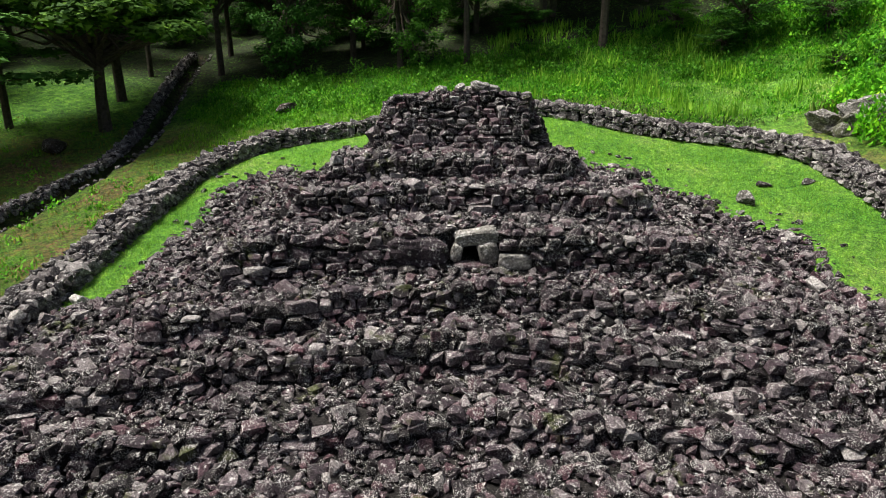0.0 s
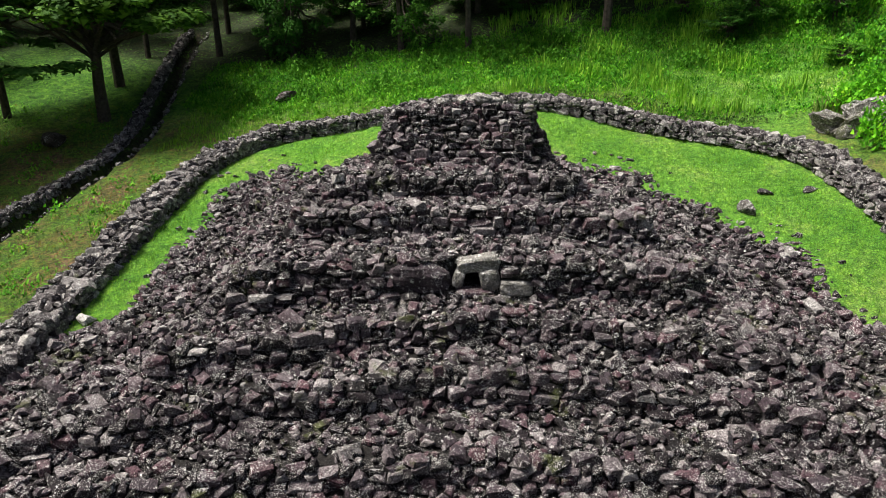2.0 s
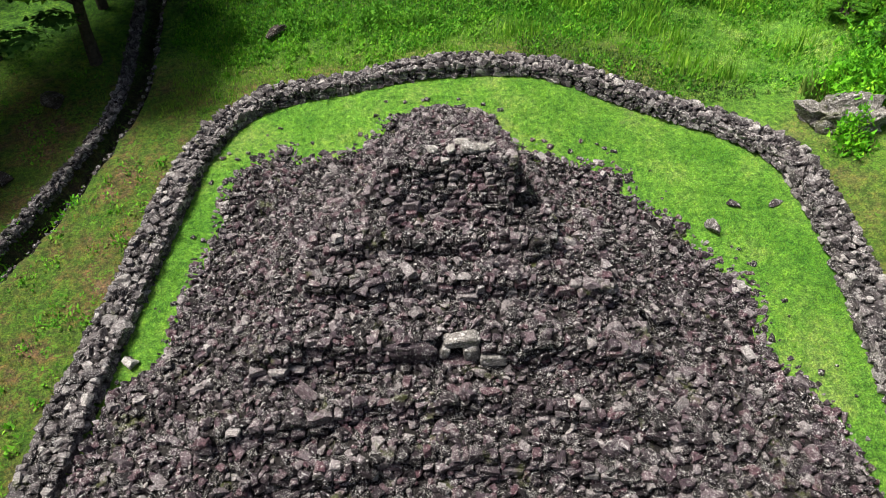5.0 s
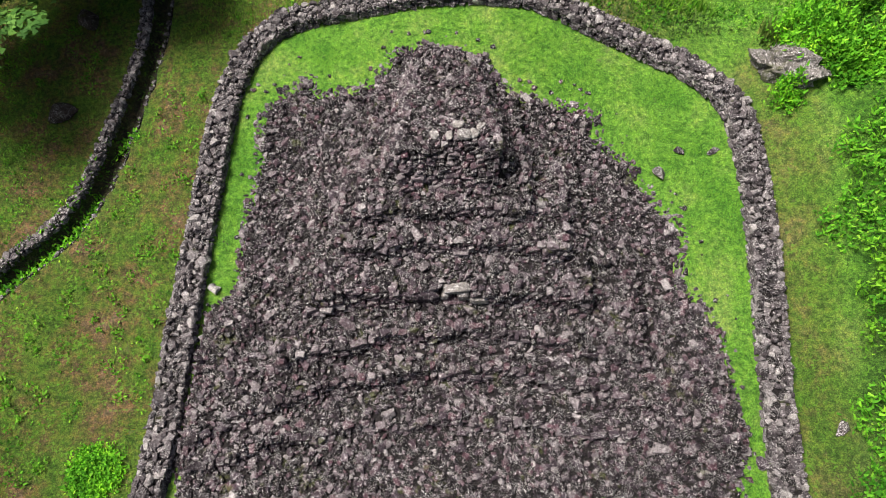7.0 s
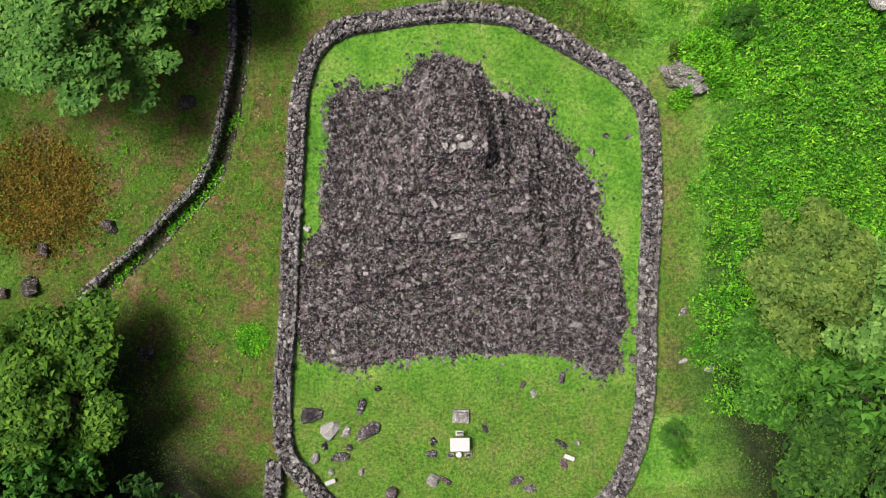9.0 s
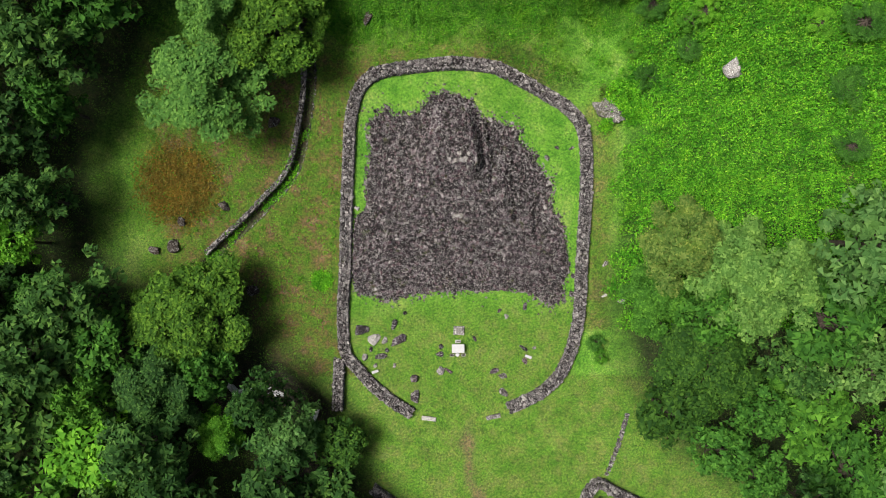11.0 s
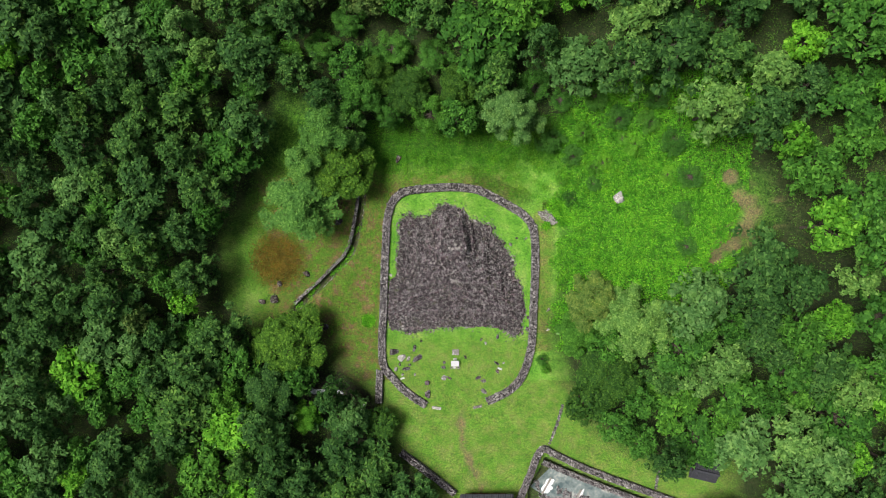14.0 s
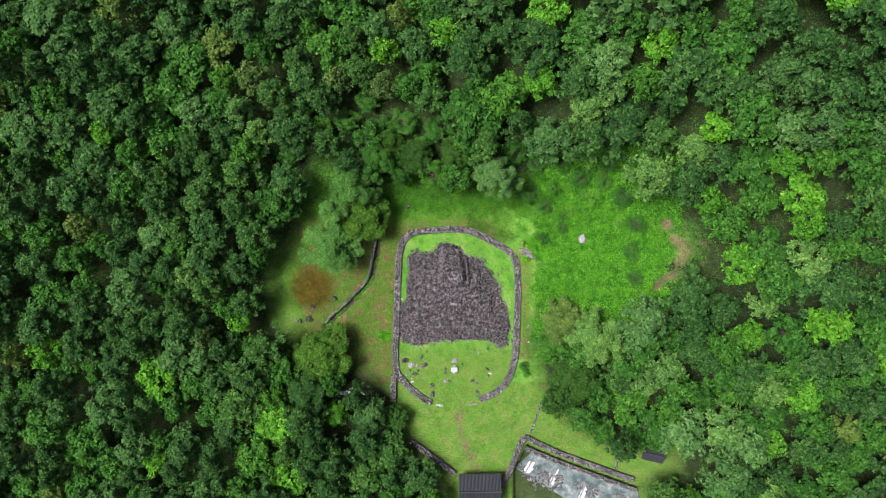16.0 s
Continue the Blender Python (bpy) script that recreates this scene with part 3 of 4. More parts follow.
for i, (x, y, s) in enumerate(((0.35, 20.25, 0.5), (0.75, 20.35, 0.42), (-0.9, 20.3, 0.36), (0.1, 20.9, 0.4), (1.1, 20.9, 0.34), (-0.3, 20.2, 0.3))):
    part("cap_stone", rough_block(s * 1.2, s, s * 0.6, (x, y, float(mound_top(x, y)) + 0.08), 20 + i, (0.1 * i, 0.1, i), 3.0, 0.12), slab_mat, mound, "pale stone on the crest")

# ---- the dry-stone walls ----


def stone_wall(name, line, width, height, label, nearest, gap=0.27, seed=1, lift=0.0, grain=1.0):
    ob = tagged(new(name), label, "wall", kind="structure")
    pts = smooth_line(line, 0.4)
    d = np.gradient(pts, axis=0)
    d /= np.hypot(d[:, 0], d[:, 1])[:, None]
    nrm = np.stack([-d[:, 1], d[:, 0]], 1)
    zs = land(pts[:, 0], pts[:, 1], False) + lift
    rng = np.random.default_rng(seed)
    hs = height * (1 + 0.08 * np.sin(np.arange(len(pts)) * 0.31 + seed))
    verts, faces = [], []
    for p, q, z, h in zip(pts, nrm, zs, hs):
        for s, zz in ((-0.5, -0.4), (-0.42, h - 0.14), (0.42, h - 0.14), (0.5, -0.4)):
            verts.append((p[0] + q[0] * s * (width - 0.25), p[1] + q[1] * s * (width - 0.25), z + zz))
    for i in range(len(pts) - 1):
        a = i * 4
        faces += [(a, a + 1, a + 5, a + 4), (a + 1, a + 2, a + 6, a + 5), (a + 2, a + 3, a + 7, a + 6)]
    faces += [(0, 3, 2, 1), tuple(len(verts) - 4 + k for k in range(4))]
    # near-black fill: painted shade between the wall stones
    core = new("core", mesh_of("core", verts, faces, shaded_rubble_mat))
    core.parent = ob
    s = np.r_[0, np.cumsum(np.hypot(*np.diff(pts, axis=0).T))]
    rows = []

    def at(u):
        return [float(np.interp(u, s, v)) for v in (pts[:, 0], pts[:, 1], nrm[:, 0], nrm[:, 1], zs, hs)]

    u = 0.0
    while u < s[-1]:
        x, y, nx, ny, z, h = at(u)
        turn = math.atan2(ny, nx)
        n = max(1, round(width / gap))
        for k in range(n):
            o = (k + 0.5) / n - 0.5
            o = o * width + rng.uniform(-0.07, 0.07)
            sz = grain * float(np.clip(rng.lognormal(-1.2, 0.3), 0.17, 0.6))
            v = u + rng.uniform(-0.12, 0.12)
            x, y, nx, ny, z, h = at(v)
            rows.append((x + nx * o, y + ny * o, z + h - 0.06 + rng.uniform(-0.05, 0.1) - 0.15 * abs(o / width), sz * rng.uniform(0.9, 1.4), sz * rng.uniform(0.75, 1.1), sz * rng.uniform(0.5, 0.85), rng.normal(0, 0.3), rng.normal(0, 0.3), rng.uniform(0, 6.28)))
        for side in (-0.5, 0.5):
            zz = -0.1
            while zz < h - 0.1 and width > 0.25:
                hg = rng.uniform(0.14, 0.25) * grain
                w = rng.uniform(0.28, 0.5) * grain
                x, y, nx, ny, z, h = at(u + rng.uniform(-0.1, 0.1))
                o = side * (width * (1.0 - 0.12 * zz / h) - 0.1)
                rows.append((x + nx * o, y + ny * o, z + zz + hg / 2, grain * rng.uniform(0.28, 0.4), w, hg * 1.2, rng.normal(0, 0.14), rng.normal(0, 0.14), turn + rng.normal(0, 0.2)))
                zz += hg * 0.9
        u += gap * rng.uniform(0.9, 1.25)
    lay_stones(ob, rows, wall_mat, wall_part_mat, nearest)
    print(name, len(rows))
    return ob


stone_wall("wall_enclosure", WALL, 1.22, 0.54, "curved grey dry-stone wall enclosing the mound lawn", lambda x, y: x < -11 and 9 < y < 20)
stone_wall("wall_stub", STUB, 1.1, 0.9, "short straight dry-stone wall beside the enclosure", lambda x, y: False, seed=4)
stone_wall("wall_front", [(-9.6, -15.7), (-5.7, -18.6), (-0.2, -23)], 1.0, 1.1, "dry-stone wall running down to the gate", lambda x, y: False, seed=5)
stone_wall("wall_stream", [(10.2, -25.6), (10.9, -25), (13, -20.2), (15.2, -15.4), (18, -16.4), (24.3, -19.3), (39.3, -24.9)], 1.0, 1.0, "dry-stone wall along the stream channel", lambda x, y: False, seed=6)
off = np.array(DRAIN_LINE)
dd = np.gradient(off, axis=0)
dd /= np.hypot(dd[:, 0], dd[:, 1])[:, None]
left_side = [tuple(p) for p in (off + 0.72 * np.stack([dd[:, 1], -dd[:, 0]], 1))[::3]]
right_side = [tuple(p) for p in (off - 0.6 * np.stack([dd[:, 1], -dd[:, 0]], 1))[::3]]
stone_wall("wall_drain", left_side, 0.45, 0.32, "low grey stone wall lining the drainage ditch", lambda x, y: y < 24, 0.27, 7, lift=-0.12, grain=0.85)
stone_wall("kerb_drain", right_side, 0.2, 0.06, "line of flat kerb stones beside the drainage ditch", lambda x, y: False, 0.3, 8, lift=-0.06, grain=0.7)

# ---- trees ----


def tube(bm, pts, radii, sides=7):
    rings = []
    for i, (p, r) in enumerate(zip(pts, radii)):
        d = (Vector(pts[min(i + 1, len(pts) - 1)]) - Vector(pts[max(i - 1, 0)])).normalized()
        a = d.orthogonal().normalized()
        b = d.cross(a)
        rings.append([bm.verts.new(Vector(p) + r * (math.cos(6.283 * k / sides) * a + math.sin(6.283 * k / sides) * b)) for k in range(sides)])
    for q, w in zip(rings, rings[1:]):
        for k in range(sides):
            bm.faces.new((q[k], q[(k + 1) % sides], w[(k + 1) % sides], w[k]))


def leaf_cloud(rng, blobs, count, size, flat):
    """Many small pointed leaf sprays over the outer shells of blobs (centre, radii): vertices and faces."""
    w = np.array([r[0] * r[1] for _, r in blobs])
    pick = rng.choice(len(blobs), count, p=w / w.sum())
    c, r = np.array([b[0] for b in blobs])[pick], np.array([b[1] for b in blobs])[pick]
    d = rng.normal(size=(count, 3))
    d /= np.linalg.norm(d, axis=1)[:, None]
    d[:, 2] = np.where((d[:, 2] < -0.25) & (rng.random(count) < 0.65), -d[:, 2], d[:, 2])
    p = c + d * r * rng.uniform(0.55, 1.12, count)[:, None]
    nrm = d * (1, 1, 1) + np.array((0, 0, flat)) + rng.normal(0, 0.45, (count, 3))
    nrm /= np.linalg.norm(nrm, axis=1)[:, None]
    t = np.cross(nrm, rng.normal(size=(count, 3)))
    t /= np.linalg.norm(t, axis=1)[:, None]
    u = np.cross(nrm, t)
    s = size * rng.uniform(0.6, 1.4, count)[:, None]
    spray = np.stack([p - t * s * 0.65, p + t * s * 0.45 + u * s * 0.42 - nrm * s * 0.14, p + t * s * 0.6 - u * s * 0.4 - nrm * s * 0.1], 1)
    return spray.reshape(-1, 3), np.arange(count * 3).reshape(-1, 3)


def tree_shape(kind, seed, count, size):
    """Trunk with limbs, and crown, of a tree of about 9 m with a crown of 3 m radius."""
    rng = np.random.default_rng(seed)
    bm = bmesh.new()
    blobs, limbs = [], []
    if kind in ("pine", "grey", "airy"):
        top = 9.0
        lean = rng.normal(0, 0.35, 2)
        trunk = [(0, 0, -0.6), (0.1, 0.05, 2), (lean[0] * 0.5, lean[1] * 0.5, 5), (lean[0], lean[1], top - 0.8)]
        tube(bm, trunk, (0.19, 0.15, 0.11, 0.04))
        n = 17
        for i in range(n):
            h = 3.6 + (top - 4.0) * (i / n) ** 0.85
            a = i * 2.4 + rng.uniform(-0.5, 0.5)
            reach = (3.1 - 2.2 * ((h - 3.6) / (top - 3.6)) ** 1.3) * rng.uniform(0.7, 1.1)
            x, y = math.cos(a) * reach, math.sin(a) * reach
            f = (h - 0.5) / top
            limbs.append(bmesh.new())
            tube(limbs[-1], [(lean[0] * f, lean[1] * f, h - 0.5), (x * 0.55, y * 0.55, h), (x * 0.95, y * 0.95, h + 0.25)], (0.07, 0.045, 0.02), 4)
            blobs.append(((x * 0.85, y * 0.85, h + 0.2), (0.74, 0.74, 0.3)))
            blobs.append(((x * 0.45 + rng.uniform(-0.4, 0.4), y * 0.45 + rng.uniform(-0.4, 0.4), h + 0.35), (0.7, 0.7, 0.38)))
            for _ in range(2):
                b = a + rng.uniform(-0.5, 0.5)
                blobs.append(((math.cos(b) * reach * 1.15, math.sin(b) * reach * 1.15, h + rng.uniform(-0.1, 0.3)), (0.5, 0.5, 0.24)))
        blobs.append(((lean[0], lean[1], top), (0.7, 0.7, 0.7)))
        v, f = leaf_cloud(rng, blobs, count, size, 0.8)
    else:
        tube(bm, [(0, 0, -0.6), (0.05, 0, 1.5), (0.15, 0.1, 4), (0, 0.1, 7)], (0.19, 0.15, 0.11, 0.04))
        for i in range(58):
            d = rng.normal(size=3)
            d /= np.linalg.norm(d)
            d[2] = d[2] if kind in ("bush", "bushy") else abs(d[2]) * 1.1 - 0.3
            low = kind in ("bush", "bushy")
            c = np.array((0, 0, 4.2 if low else 5.0)) + d * (2.25, 2.25, 3.6 if low else 3.0) * rng.uniform(0.6, 1.2)
            limbs.append(bmesh.new())
            tube(limbs[-1], [(0.1, 0.05, 2.6 + 0.6 * i / 14), tuple((c + (0, 0, 2.8)) / 2 * (0.9, 0.9, 1)), tuple(c)], (0.08, 0.05, 0.02), 4)
            s = rng.uniform(0.35, 0.85)
            blobs.append((tuple(c), (s, s, s * 0.75)))
        v, f = leaf_cloud(rng, blobs, count, size, 0.4)
    return bm, limbs, v, f


TREES = {}


def tree(kind, variant, fine):
    """A tree of its own, kept as the pattern that is copied."""
    key = (kind, variant, fine)
    if key not in TREES:
        bm, limbs, v, f = tree_shape(kind, sum(ord(ch) for ch in kind) * 3 + variant * 17, (9000 if kind.startswith("bush") else 12000 if kind == "airy" else 17000) if fine else 1900, (0.15 if kind.startswith("bush") else 0.16) if fine else 0.36)
        crown = mesh_of("crown", v.tolist(), f.tolist(), LEAF[kind])
        if not fine:
            whole = bmesh.new()
            for limb in limbs:
                me = bpy.data.meshes.new("limb")
                limb.to_mesh(me)
                limb.free()
                whole.from_mesh(me)
            limbs = [whole]
        made = []
        for b in (bm, *limbs):
            me = bpy.data.meshes.new("wood")
            b.to_mesh(me)
            b.free()
            me.materials.append(bark_mat)
            made.append(me)
        TREES[key] = (made[0], made[1:], crown)
    return TREES[key]


LABELS = {"bush": ("dense dark green bushy shrub", "shrub"), "bushy": ("leafy bright green shrub", "shrub"), "pine": ("tall green pine tree with layered branches", "pine_tree"), "dark": ("dense dark green broadleaf tree", "tree"), "olive": ("large round olive green broadleaf tree", "tree"), "airy": ("light green pine tree with open feathery crown", "pine_tree"), "grey": ("pale grey-green conifer with thin crown", "conifer"), "broad": ("round-crowned green broadleaf tree", "tree"), "bright": ("bright green leafy broadleaf tree", "tree"), "yellow": ("yellowish green broadleaf tree", "tree")}


def plant(kind, x, y, height, radius, turn, variant, fine=False, base=None):
    trunk_me, limb_mes, crown_me = tree(kind, variant, fine)
    ob = tagged(new(LABELS[kind][1]), LABELS[kind][0] + " on the forest edge", "tree", "trees round the clearing")
    for name, me in (("trunk", trunk_me), ("crown", crown_me)):
        p = new(name, me)
        p.parent = ob
        if name == "trunk":
            for limb_me in limb_mes:
                q = new("limb" if fine else "limbs", limb_me)
                q.parent = p
                if not fine:
                    tagged(q, kind="stuff")
    ob.matrix_world = pose(x, y, land_at(x, y), 0, 0, turn) @ Matrix.Diagonal((radius / 3.0, radius / 3.0, height / 9.0, 1))
    return ob


# trees that stand apart: kind, place, height, crown radius, fine leaves
STANDING = [
    ("olive", -18.7, 34.0, 10.5, 5.8, 1), ("airy", -19.8, 38.8, 12, 5.0, 1), ("airy", -23.9, 34.2, 11, 3.6, 1), ("airy", -25.2, 27.6, 9.5, 6.2, 1),
    ("broad", -15.6, 44.4, 12, 4.0, 1), ("bush", -10.4, 42.3, 9.5, 3.0, 1), ("bush", -3.6, 41.9, 10, 3.5, 1), ("grey", 8.6, 40.6, 13, 4.6, 1),
    ("bush", 15.8, 37.6, 4.2, 2.4, 1), ("broad", 3.6, 51.5, 13, 6.5, 0), ("grey", 18.8, 46.8, 12, 5, 0), ("olive", -28.2, 4.5, 10, 6.6, 1),
    ("yellow", 22.5, 11.5, 9, 5.2, 1), ("grey", 29.6, 7.7, 12, 6.2, 1), ("grey", 37.7, 11.5, 12, 5.4, 0), ("broad", 36, -6.5, 10, 5.2, 0),
    ("dark", 26, -1, 10, 6.2, 1), ("pine", 44.5, 17.5, 12, 5, 0), ("bright", -25.6, -8.4, 8, 2.8, 1), ("dark", -13, -9.5, 6, 3.4, 0),
    ("pine", -32.5, 49.9, 13, 5, 0), ("broad", 20.5, 5.5, 8, 4.0, 1), ("dark", 22, -6, 9, 4.2, 0), ("pine", -31, -3, 12, 5, 1), ("pine", -19, -13, 11, 5, 0),
    ("broad", -16.4, 49.5, 11, 3.6, 0), ("pine", 6.3, 46.0, 12, 4, 0), ("pine", -14, -17, 10, 4.4, 0), ("pine", -8, -22, 9, 4.2, 0), ("broad", 41, -13, 9, 5, 0), ("pine", 45, -27, 9, 4, 0),
    ("bushy", 24, 34, 2.4, 1.6, 1), ("bushy", 20.5, 38.5, 3.4, 1.8, 1), ("bushy", 28, 36, 3, 2.0, 1), ("bush", 19.2, 35.4, 2.4, 2.0, 1), ("bush", 14.6, 37.4, 1.6, 1.5, 1), ("bush", 22.8, 30.6, 1.8, 1.6, 1), ("bushy", 13.0, 40.8, 2.2, 1.6, 1), ("bush", 19.2, 28.6, 2.0, 1.5, 1), ("bushy", 17.8, 31.4, 1.2, 1.1, 1), ("bushy", 22.6, 33.2, 2.2, 1.5, 1),
    # back rows of dark trees and bushes, added to hide the lit forest floor
    ("dark", -7, 45.4, 9, 3.8, 1), ("dark", 1.2, 45.8, 9, 3.8, 1), ("dark", 5.6, 44.6, 8, 3.0, 1), ("dark", -13, 47.5, 9, 3.6, 1),
    ("bush", -6.5, 47.5, 5, 3.0, 1), ("bush", 0.5, 46.5, 5, 3.0, 1), ("bush", -13, 51, 5, 3, 1), ("bush", 12.5, 46, 5, 3, 1), ("bush", -21.5, 53, 5, 3, 1), ("bush", -27, 51.5, 6, 3.2, 1), ("bush", 15.2, 0.6, 2.0, 1.2, 1), ("bushy", 15.9, -1.0, 1.6, 1.0, 1),
    ("bush", -34, 47, 5, 3.2, 1), ("bush", -38, 41, 5, 3.2, 1), ("bush", -9.5, 52.5, 5.5, 3.2, 1), ("bush", -3, 51, 5.5, 3.2, 1), ("bush", 7, 49.5, 5.5, 3.2, 1), ("bush", -17, 57, 5, 3, 1), ("bush", -31, 55, 6, 3.4, 1), ("bush", 17, 49, 5, 3.2, 1), ("bush", 4, 44, 2.4, 2.0, 1),
    ("bush", 25.5, 40.5, 2.6, 2.4, 1), ("bush", 29.6, 39.6, 2.2, 2.1, 1), ("bush", 33.4, 36.2, 2.8, 2.6, 1), ("bush", 22, 43.4, 3.0, 2.4, 1), ("bush", 36.2, 31, 2.4, 2.3, 1), ("bushy", 33.2, 31.4, 1.5, 1.6, 1), ("bush", 35.5, 25.6, 2.0, 2.1, 1), ("bush", 30.4, 43.2, 2.6, 2.5, 1), ("bush", 17.2, 43.6, 2.4, 2.2, 1), ("bushy", 26.6, 37.6, 1.5, 1.5, 1), ("bush", 36.4, 20.4, 2.0, 1.9, 1),
]
rng = np.random.default_rng(21)
placed = []
for i, (kind, x, y, h, r, fine) in enumerate(STANDING):
    plant(kind, x, y, h, r, float(rng.uniform(0, 360)), 0, bool(fine))
    placed.append((x, y, r))


def fill_forest():
    """The woods round the clearing: the near ones tree by tree, the far ones as one mass of trees."""
    near, far = [], []
    tries = 0
    while tries < 20000:
        tries += 1
        x, y = rng.uniform(-105, 105), rng.uniform(-38, 96)
        c = np.array([x]), np.array([y])
        if inside(*c, CLEARING)[0]:
            continue
        edge = float(near_line(*c, CLEARING + CLEARING[:1])[0])
        r = float(rng.uniform(2.9, 5.6))
        if edge < r * 0.6 or any((x - a) ** 2 + (y - b) ** 2 < (0.575 * (r + q)) ** 2 for a, b, q in placed):
            continue
        placed.append((x, y, r))
        west = x < 0
        kind = str(rng.choice(["pine", "broad", "bright", "yellow", "grey"], p=(0.58, 0.26, 0.05, 0.03, 0.08) if west else (0.31, 0.33, 0.07, 0.04, 0.25)))
        item = (kind, x, y, float(rng.uniform(9.5, 14.5)), r, float(rng.uniform(0, 360)), int(rng.integers(3)))
        (near if len(near) < 260 and edge < 26 else far).append(item)
    for kind, x, y, h, r, turn, variant in near:
        plant(kind, x, y, h, r, turn, variant)
    groups = {}
    for kind, x, y, h, r, turn, variant in far:
        groups.setdefault(kind, []).append((x, y, h, r, turn, variant))
    for kind, items in groups.items():
        vs = []
        for x, y, h, r, turn, variant in items:
            me = tree(kind, variant, False)[2]
            v = np.empty(len(me.vertices) * 3, np.float32)
            me.vertices.foreach_get("co", v)
            v = v.reshape(-1, 3)
            a = radians(turn)
            k = r / 3.0
            vs.append(np.stack([x + k * (v[:, 0] * math.cos(a) - v[:, 1] * math.sin(a)), y + k * (v[:, 0] * math.sin(a) + v[:, 1] * math.cos(a)), land_at(x, y) + v[:, 2] * h / 9.0], 1))
        v = np.concatenate(vs)
        me = bpy.data.meshes.new("far_woods")
        n = len(v)
        me.vertices.add(n)
        me.vertices.foreach_set("co", v.astype(np.float32).ravel())
        me.loops.add(n)
        me.loops.foreach_set("vertex_index", np.arange(n, dtype=np.int32))
        me.polygons.add(n // 3)
        me.polygons.foreach_set("loop_start", np.arange(0, n, 3, dtype=np.int32))
        me.update(calc_edges=True)
        me.materials.append(LEAF[kind])
        tagged(new("far_woods", me), "dense green mixed woods on the far slopes", "forest", kind="stuff")
    print("trees", len(near), len(far))


fill_forest()

# ---- weeds and grass ----


def scatter(name, points, size, mat, label, category, upright, seed, leaves=1, cover=0.0):
    """Small leaves or blades standing on the ground at points (x, y), as one mass; cover is the height of their clumps."""
    rng = np.random.default_rng(seed)
    p = np.repeat(points, leaves, 0)
    k = len(p)
    p = p + rng.normal(0, size * 0.5, p.shape)
    z = land(p[:, 0], p[:, 1])
    s = size * rng.uniform(0.5, 1.5, k)
    a = rng.uniform(0, 6.283, k)
    t = np.stack([np.cos(a), np.sin(a), np.zeros(k)], 1)
    tilt = rng.normal(0, 0.5, k)
    up = np.stack([-np.sin(a) * np.sin(tilt + (1 - upright) * 1.2), np.cos(a) * np.sin(tilt + (1 - upright) * 1.2), np.abs(np.cos(tilt + (1 - upright) * 1.0)) * upright + 0.25], 1)
    base = np.stack([p[:, 0], p[:, 1], z - 0.01], 1)
    if upright < 0.7:
        base[:, 2] += np.abs(rng.normal(0, 1, k)) * s * 0.8
    if cover:
        lump = np.array([noise.noise((a * 0.5, b * 0.5, 8.1)) + 0.7 * noise.noise((a * 1.5, b * 1.5, 2.3)) for a, b in p])
        base[:, 2] += cover * np.clip(0.35 + lump, 0, 1.3) * np.sqrt(rng.random(k))
    w = (0.12 if upright > 0.7 else 0.42) * s
    quad = np.stack([base - t * w[:, None] * 0.6, base + t * w[:, None] * 0.6, base + up * s[:, None] * 0.7 + t * w[:, None] * 0.5, base + up * s[:, None]], 1)
    me = mesh_of(name, quad.reshape(-1, 3).tolist(), np.arange(k * 4).reshape(-1, 4).tolist(), mat)
    return tagged(new(name, me), label, category, kind="stuff")


def spread(count, x0, x1, y0, y1, test, seed):
    rng = np.random.default_rng(seed)
    p = np.stack([rng.uniform(x0, x1, count), rng.uniform(y0, y1, count)], 1)
    return p[test(p[:, 0], p[:, 1])]


def clumpy(x, y, scale, level):
    v = np.array([noise.noise((a * scale, b * scale, 3.7)) for a, b in zip(x, y)])
    return v > level


ditch = lambda x, y: near_line(x, y, DRAIN_LINE) > 1.2
off_wall = lambda x, y: near_line(x, y, WALL_LINE) > 0.75
pts = spread(190000, -13, 14, 4, 31, lambda x, y: inside(x, y, WALL_LINE) & off_wall(x, y) & ~inside(x, y, MOUND), 31)
scatter("lawn_grass", pts, 0.085, blade_mat, "short bright green lawn grass round the mound", "grass", 1.0, 41)
pts = spread(30000, -36, 15, 8, 42, lambda x, y: ~inside(x, y, WALL_LINE) & off_wall(x, y) & ditch(x, y), 32)
scatter("meadow_grass", pts, 0.1, blade_mat, "low olive meadow grass outside the wall", "grass", 1.0, 42)
pts = spread(16000, -36, 14, 2, 36, lambda x, y: ~inside(x, y, WALL_LINE) & off_wall(x, y) & ditch(x, y) & clumpy(x, y, 0.4, 0.1), 33)
scatter("low_weeds", pts, 0.11, weed_mat, "patches of bright low weeds in the meadow", "weed", 0.45, 43, 3)
pts = spread(70000, 15, 44, 2, 46, lambda x, y: (off_wall(x, y)) & (near_line(x, y, [(41.5, 31), (44, 26), (43.5, 21), (40.5, 18.5)]) > 1.0) & (x > 17.4 + 0.9 * np.sin(0.6 * y) + 0.7 * np.sin(1.7 * y) + 1.6 * np.random.default_rng(5).normal(size=len(x)) ** 2), 34)
scatter("hillside_weeds", pts, 0.21, weed_mat, "dense bright green weeds covering the hillside", "weed", 0.45, 44, 3, 1.2)
pts = spread(24000, -15, 22, 31.5, 42, lambda x, y: off_wall(x, y) & ditch(x, y) & (y > 34 + 1.2 * np.sin(x * 0.7)), 35)
scatter("bank_weeds", pts, 0.13, weed_mat, "leafy green weeds on the bank below the trees", "weed", 0.5, 45, 3)


